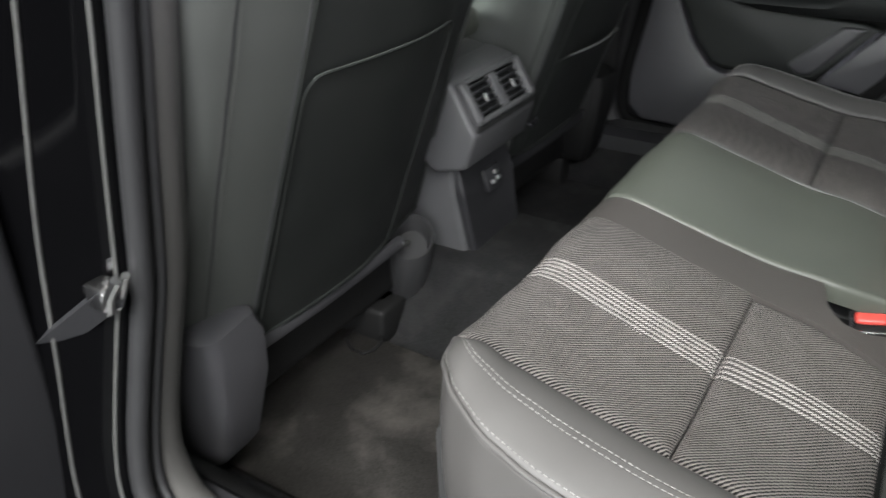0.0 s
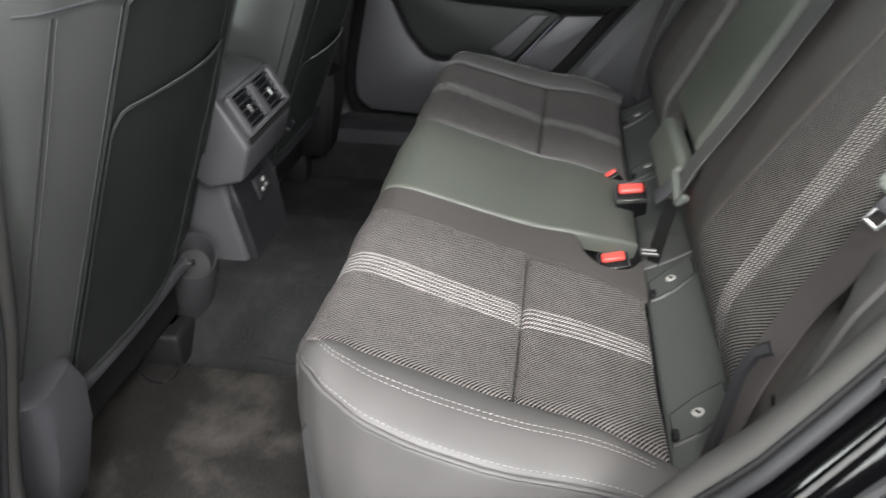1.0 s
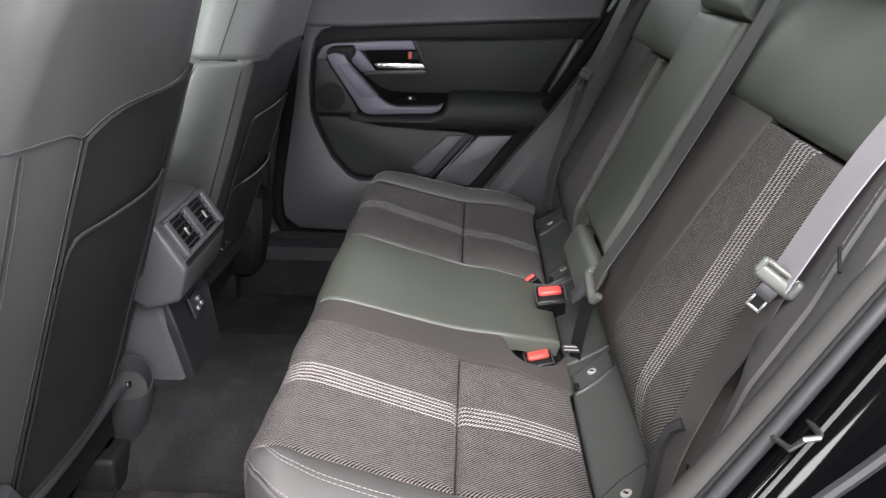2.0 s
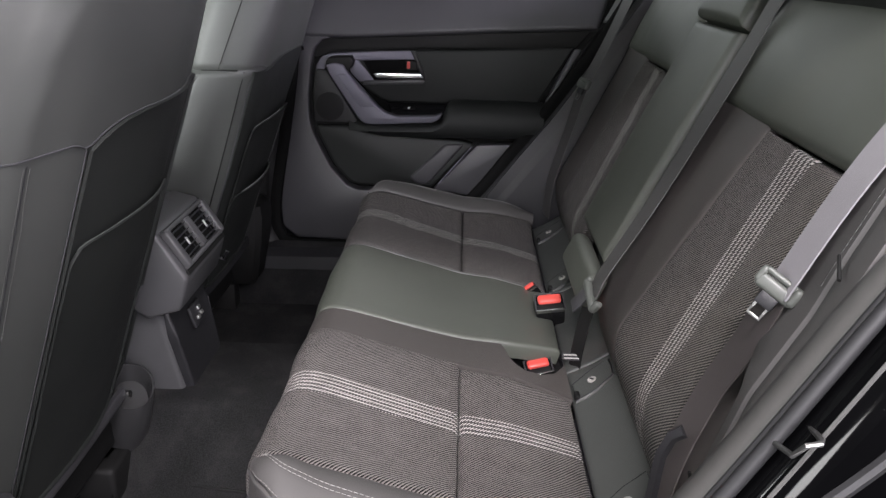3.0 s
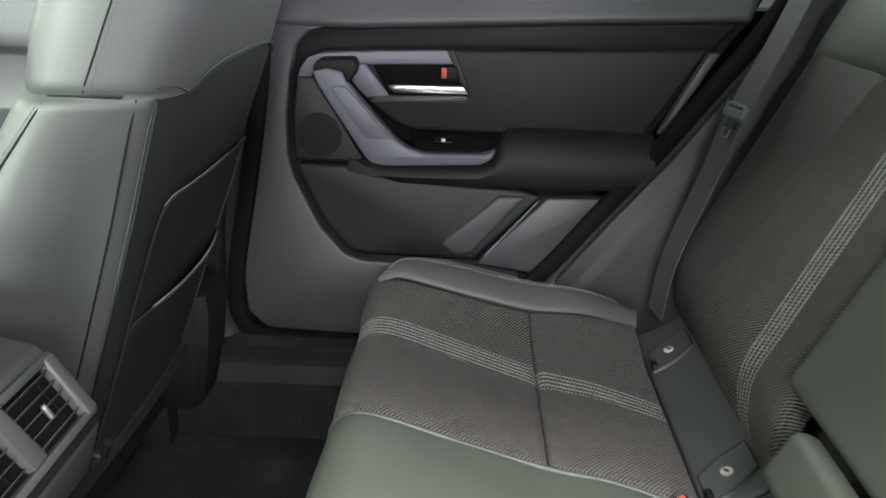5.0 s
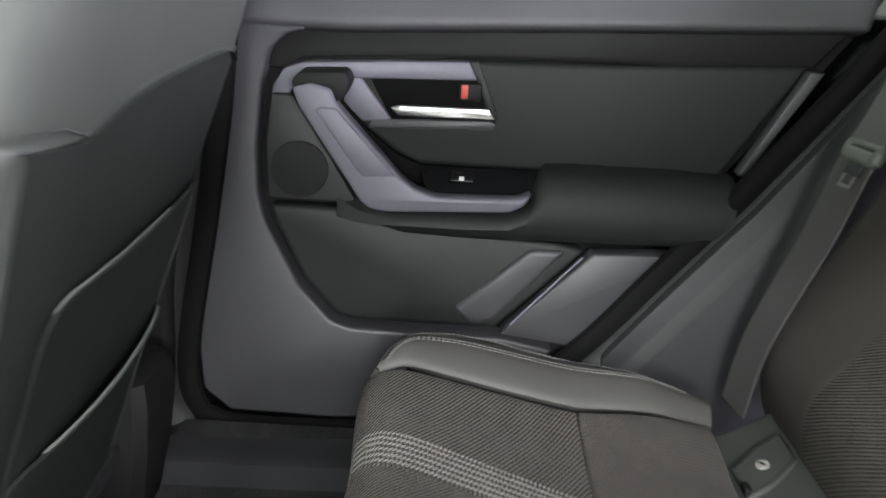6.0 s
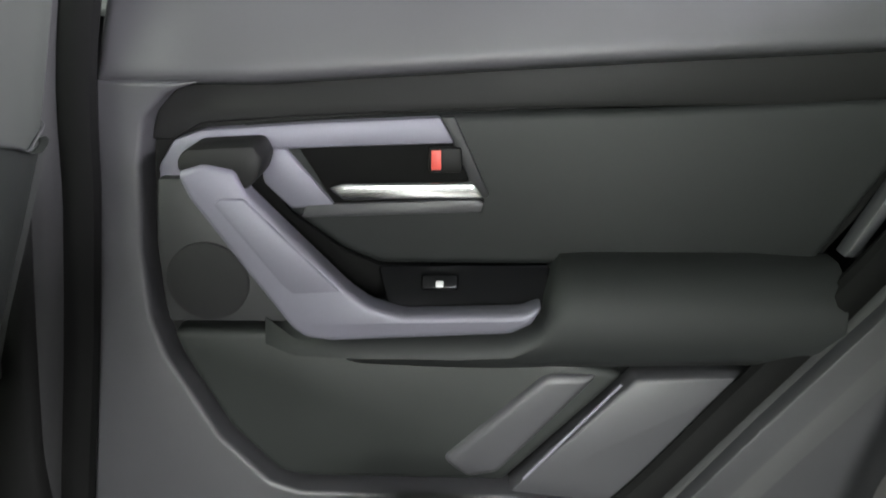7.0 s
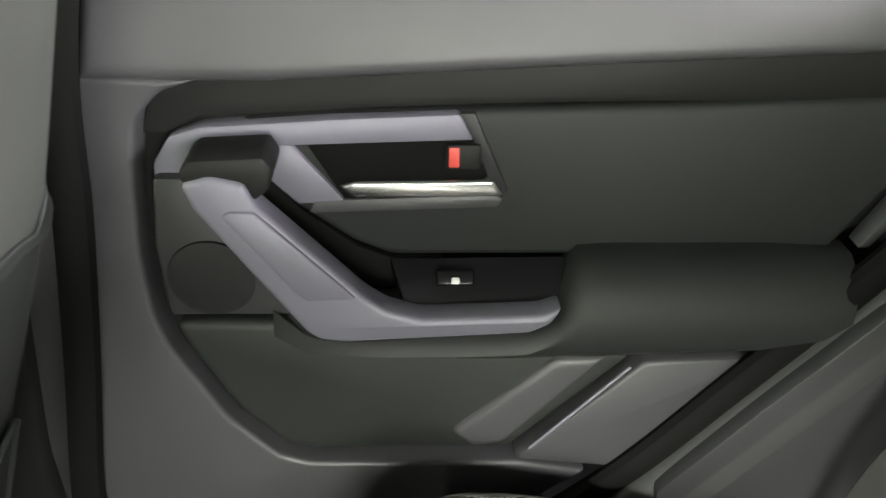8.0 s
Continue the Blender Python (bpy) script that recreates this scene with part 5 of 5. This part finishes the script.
part("shadow_band", prism(PX(1.453, band), (1, 0, 0), 0.02, 0.004), BLACK_RUBBER, door, "black strip for the shade under the window ledge")
lowpad = [(0.672, 0.530), (0.664, 0.505), (0.628, 0.430), (0.585, 0.380), (0.56, 0.374), (0.37, 0.372), (0.262, 0.490), (0.30, 0.500), (0.54, 0.515), (0.58, 0.53)]
part("lower_insert", prism(PX(1.436, lowpad), (1, 0, 0), 0.03, 0.008, 3), BACKSHELL, door, "dark lower insert")
spk = [(0.672, 0.540), (0.674, 0.610), (0.666, 0.672), (0.640, 0.672), (0.595, 0.600), (0.560, 0.540)]
part("speaker_panel", prism(PX(1.434, spk), (1, 0, 0), 0.03, 0.004), PILLAR, door)
part("speaker_grille", lathe([(0.036, 0.0), (0.036, 0.003), (0.033, 0.004), (0.0, 0.004)][:3], (1.434, 0.632, 0.580), (-1, 0, 0), 32), MESHGRILL, door, "round black speaker grille")
tri = [(0.255, 0.492), (0.150, 0.496), (0.165, 0.48), (0.258, 0.356), (0.365, 0.370)]
part("pocket_cover", prism(PX(1.424, tri), (1, 0, 0), 0.03, 0.004), PLASTIC_GREY, door, "grey corner panel")
# cloudy reflection on the lower door, shaped as a rounded grey strip
part("pocket_reflection", prism(PX(1.430, [(0.430, 0.400), (0.405, 0.378), (0.375, 0.385), (0.285, 0.492), (0.335, 0.492)]), (1, 0, 0), 0.02, 0.009, 4), PLASTIC_GREY, door, "grey raised strip for a cloudy reflection by the pocket")
# catch-light on the corner panel's edge, built as a thin satin bead
part("edge_highlight", tube(PX(1.4235, [(0.268, 0.488), (0.310, 0.437), (0.352, 0.386)]), 0.0016), SATIN, door, "thin pale bead for the highlight on the corner panel's edge")
# armrest
rings = []
for y, x0, zt, zb in ((0.09, 1.404, 0.600, 0.512), (0.16, 1.394, 0.604, 0.510), (0.30, 1.391, 0.604, 0.508), (0.326, 1.391, 0.602, 0.508), (0.334, 1.391, 0.590, 0.508), (0.344, 1.391, 0.568, 0.507), (0.37, 1.391, 0.556, 0.506), (0.42, 1.391, 0.554, 0.506), (0.50, 1.393, 0.553, 0.508), (0.555, 1.403, 0.550, 0.520), (0.585, 1.428, 0.548, 0.528)):
    zc = 0.555
    rings.append([(1.46, y, zt), (x0 + 0.035, y, zt), (x0 + 0.012, y, zt - 0.012), (x0 + 0.003, y, min(zc + 0.012, zt - 0.018)), (x0, y, min(zc - 0.006, zt - 0.026)), (x0 + 0.006, y, zb + 0.018), (x0 + 0.020, y, zb + 0.004), (x0 + 0.04, y, zb), (1.46, y, zb)])
part("armrest", loft(rings), DOORPAD, door, "soft dark armrest", 50)
part("switch_panel", prism([(1.446, 0.485, 0.592), (1.446, 0.334, 0.594), (1.412, 0.342, 0.561), (1.408, 0.470, 0.559)], (0.5, 0, -0.8), 0.012, 0.003), GLOSS, door, "gloss black switch panel")
part("window_switch", turned(box((-0.007, -0.016, -0.004), (0.007, 0.016, 0.003), 0.003, 3), Matrix.Translation((1.428, 0.430, 0.583)) @ Matrix.Rotation(-0.9, 4, "Y")), GLOSS, door, "black window switch")
part("switch_mark", turned(box((-0.0028, -0.0034, 0.002), (0.0028, 0.0034, 0.0050), 0.0012), Matrix.Translation((1.426, 0.430, 0.581)) @ Matrix.Rotation(-0.9, 4, "Y")), WHITE, door, "white switch mark")
bar = [(0.633, 0.688), (0.626, 0.668), (0.590, 0.613), (0.552, 0.556), (0.541, 0.547), (0.52, 0.544), (0.37, 0.552), (0.353, 0.561), (0.344, 0.578), (0.362, 0.570), (0.46, 0.567), (0.487, 0.576), (0.504, 0.589), (0.581, 0.672), (0.588, 0.690), (0.612, 0.695)]
part("grip", prism(PX(1.390, bar), (1, 0, 0), 0.026, 0.005, 3), SATIN, door, "satin grey pull handle")
part("grip_inlay", prism(PX(1.3875, [(0.606, 0.664), (0.600, 0.668), (0.582, 0.668), (0.510, 0.590), (0.548, 0.588), (0.556, 0.595)]), (1, 0, 0), 0.006, 0.002), SATIN, door)
part("grip_top", prism(PX(1.394, [(0.634, 0.688), (0.633, 0.698), (0.625, 0.706), (0.572, 0.709), (0.566, 0.697), (0.571, 0.682), (0.583, 0.672), (0.588, 0.686)]), (1, 0, 0), 0.045, 0.004), BLACK_RUBBER, door, "dark end of the pull handle")
# flat black sheet in place of the shaded hollow behind the pull
part("grip_shade", prism(PX(1.4475, [(0.600, 0.700), (0.584, 0.696), (0.580, 0.667), (0.557, 0.638), (0.512, 0.602), (0.483, 0.591), (0.44, 0.590), (0.44, 0.56), (0.53, 0.56), (0.61, 0.66)]), (1, 0, 0), 0.02, 0.001), VOID, door, "black sheet for the shade behind the pull")
top_bar = [(0.670, 0.640), (0.667, 0.680), (0.652, 0.702), (0.628, 0.710), (0.53, 0.717), (0.430, 0.722), (0.418, 0.700), (0.50, 0.697), (0.60, 0.693), (0.630, 0.688), (0.645, 0.672), (0.655, 0.640)]
bez = part("handle_bezel", prism(PX(1.444, top_bar), (1, 0, 0), 0.02, 0.003), SATIN, door, "satin grey handle surround")
part("strut", prism(PX(1.446, [(0.582, 0.696), (0.560, 0.696), (0.519, 0.645), (0.558, 0.642), (0.580, 0.665)]), (1, 0, 0), 0.025, 0.003), SATIN, bez)
part("lip", prism(PX(1.446, [(0.545, 0.646), (0.400, 0.652), (0.392, 0.648), (0.396, 0.640), (0.55, 0.634)]), (1, 0, 0), 0.02, 0.002), PLASTIC_GREY, bez)
part("end", prism(PX(1.446, [(0.430, 0.722), (0.418, 0.722), (0.388, 0.655), (0.398, 0.650), (0.418, 0.697)]), (1, 0, 0), 0.02, 0.002), PLASTIC, bez)
# the cup's shade is a flat black sheet just proud of the insert
part("handle_cup", prism(PX(1.4485, [(0.55, 0.698), (0.415, 0.702), (0.392, 0.648), (0.52, 0.645)]), (1, 0, 0), 0.01, 0.001), VOID, bez, "black sheet for the shaded handle cup")
part("door_handle", prism(PX(1.438, [(0.524, 0.663), (0.512, 0.667), (0.402, 0.669), (0.392, 0.654), (0.512, 0.652)]), (1, 0, 0), 0.014, 0.003, 3), CHROME, bez, "chrome door handle")
part("lock_knob", box((1.443, 0.412, 0.675), (1.452, 0.440, 0.697), 0.003), BLACK_RUBBER, bez, "black lock knob")
part("lock_mark", box((1.4418, 0.4290, 0.678), (1.446, 0.4375, 0.695), 0.001), RED, bez, "red lock mark")
part("end_trim", prism(PX(1.440, [(0.085, 0.604), (0.075, 0.604), (0.005, 0.735), (0.022, 0.735)]), (1, 0, 0), 0.02, 0.002), PLASTIC_GREY, door)

# ---------------------------------------------------------------- near rear door, standing open
nd = thing("door_2", (-0.12, 0.86, 0.23), "open rear door edge with dark grey trim and black shut face", "car door", "", "structure")
part("shell", box((-1.05, 0.865, 0.16), (-0.075, 0.955, 0.90), 0.02, 3), PAINT, nd, "black painted shell")
part("trim_panel", box((-1.0, 0.832, 0.16), (-0.058, 0.866, 0.61), 0.014, 3), PLASTIC, nd, "dark green-grey trim panel")
part("door_seal", tube([(-0.078, 0.862, 0.17), (-0.076, 0.860, 0.40), (-0.082, 0.856, 0.62), (-0.095, 0.850, 0.88)], 0.006), RUBBER, nd, "grey rubber door seal")
part("check_strap", sweep([(-0.046, 0.722, 0.514), (-0.050, 0.790, 0.460), (-0.055, 0.868, 0.398)], [(-0.004, -0.012), (0.004, -0.012), (0.004, 0.012), (-0.004, 0.012)], (-0.6, 0.5, 0.6)), PLASTIC, nd, "dark steel check strap")
part("strap_bracket", joined(box((-0.056, 0.722, 0.500), (-0.034, 0.746, 0.524), 0.003), tube([(-0.050, 0.704, 0.537), (-0.052, 0.716, 0.518), (-0.048, 0.726, 0.498)], 0.005), tube([(-0.040, 0.704, 0.537), (-0.038, 0.716, 0.518), (-0.040, 0.726, 0.498)], 0.004)), CHROME, nd, "pale steel strap bracket")

# ---------------------------------------------------------------- floor mats
matbm = prism([(0.15, 0.53, 0.083), (0.15, 1.15, 0.083), (0.50, 1.15, 0.083), (0.50, 0.53, 0.083)], (0, 0, 1), 0.008, 0.003)
edge = tube([(0.153, 0.535, 0.093), (0.153, 1.14, 0.093), (0.497, 1.14, 0.093), (0.497, 0.535, 0.093)], 0.0032, closed=True)
fm = solid("floor_mat", matbm, MATPILE, "dusty charcoal floor mat in the footwell", "floor mat", base=(0.33, 0.8, 0.083))
part("binding", edge, BLACK_RUBBER, fm, "black bound edge")
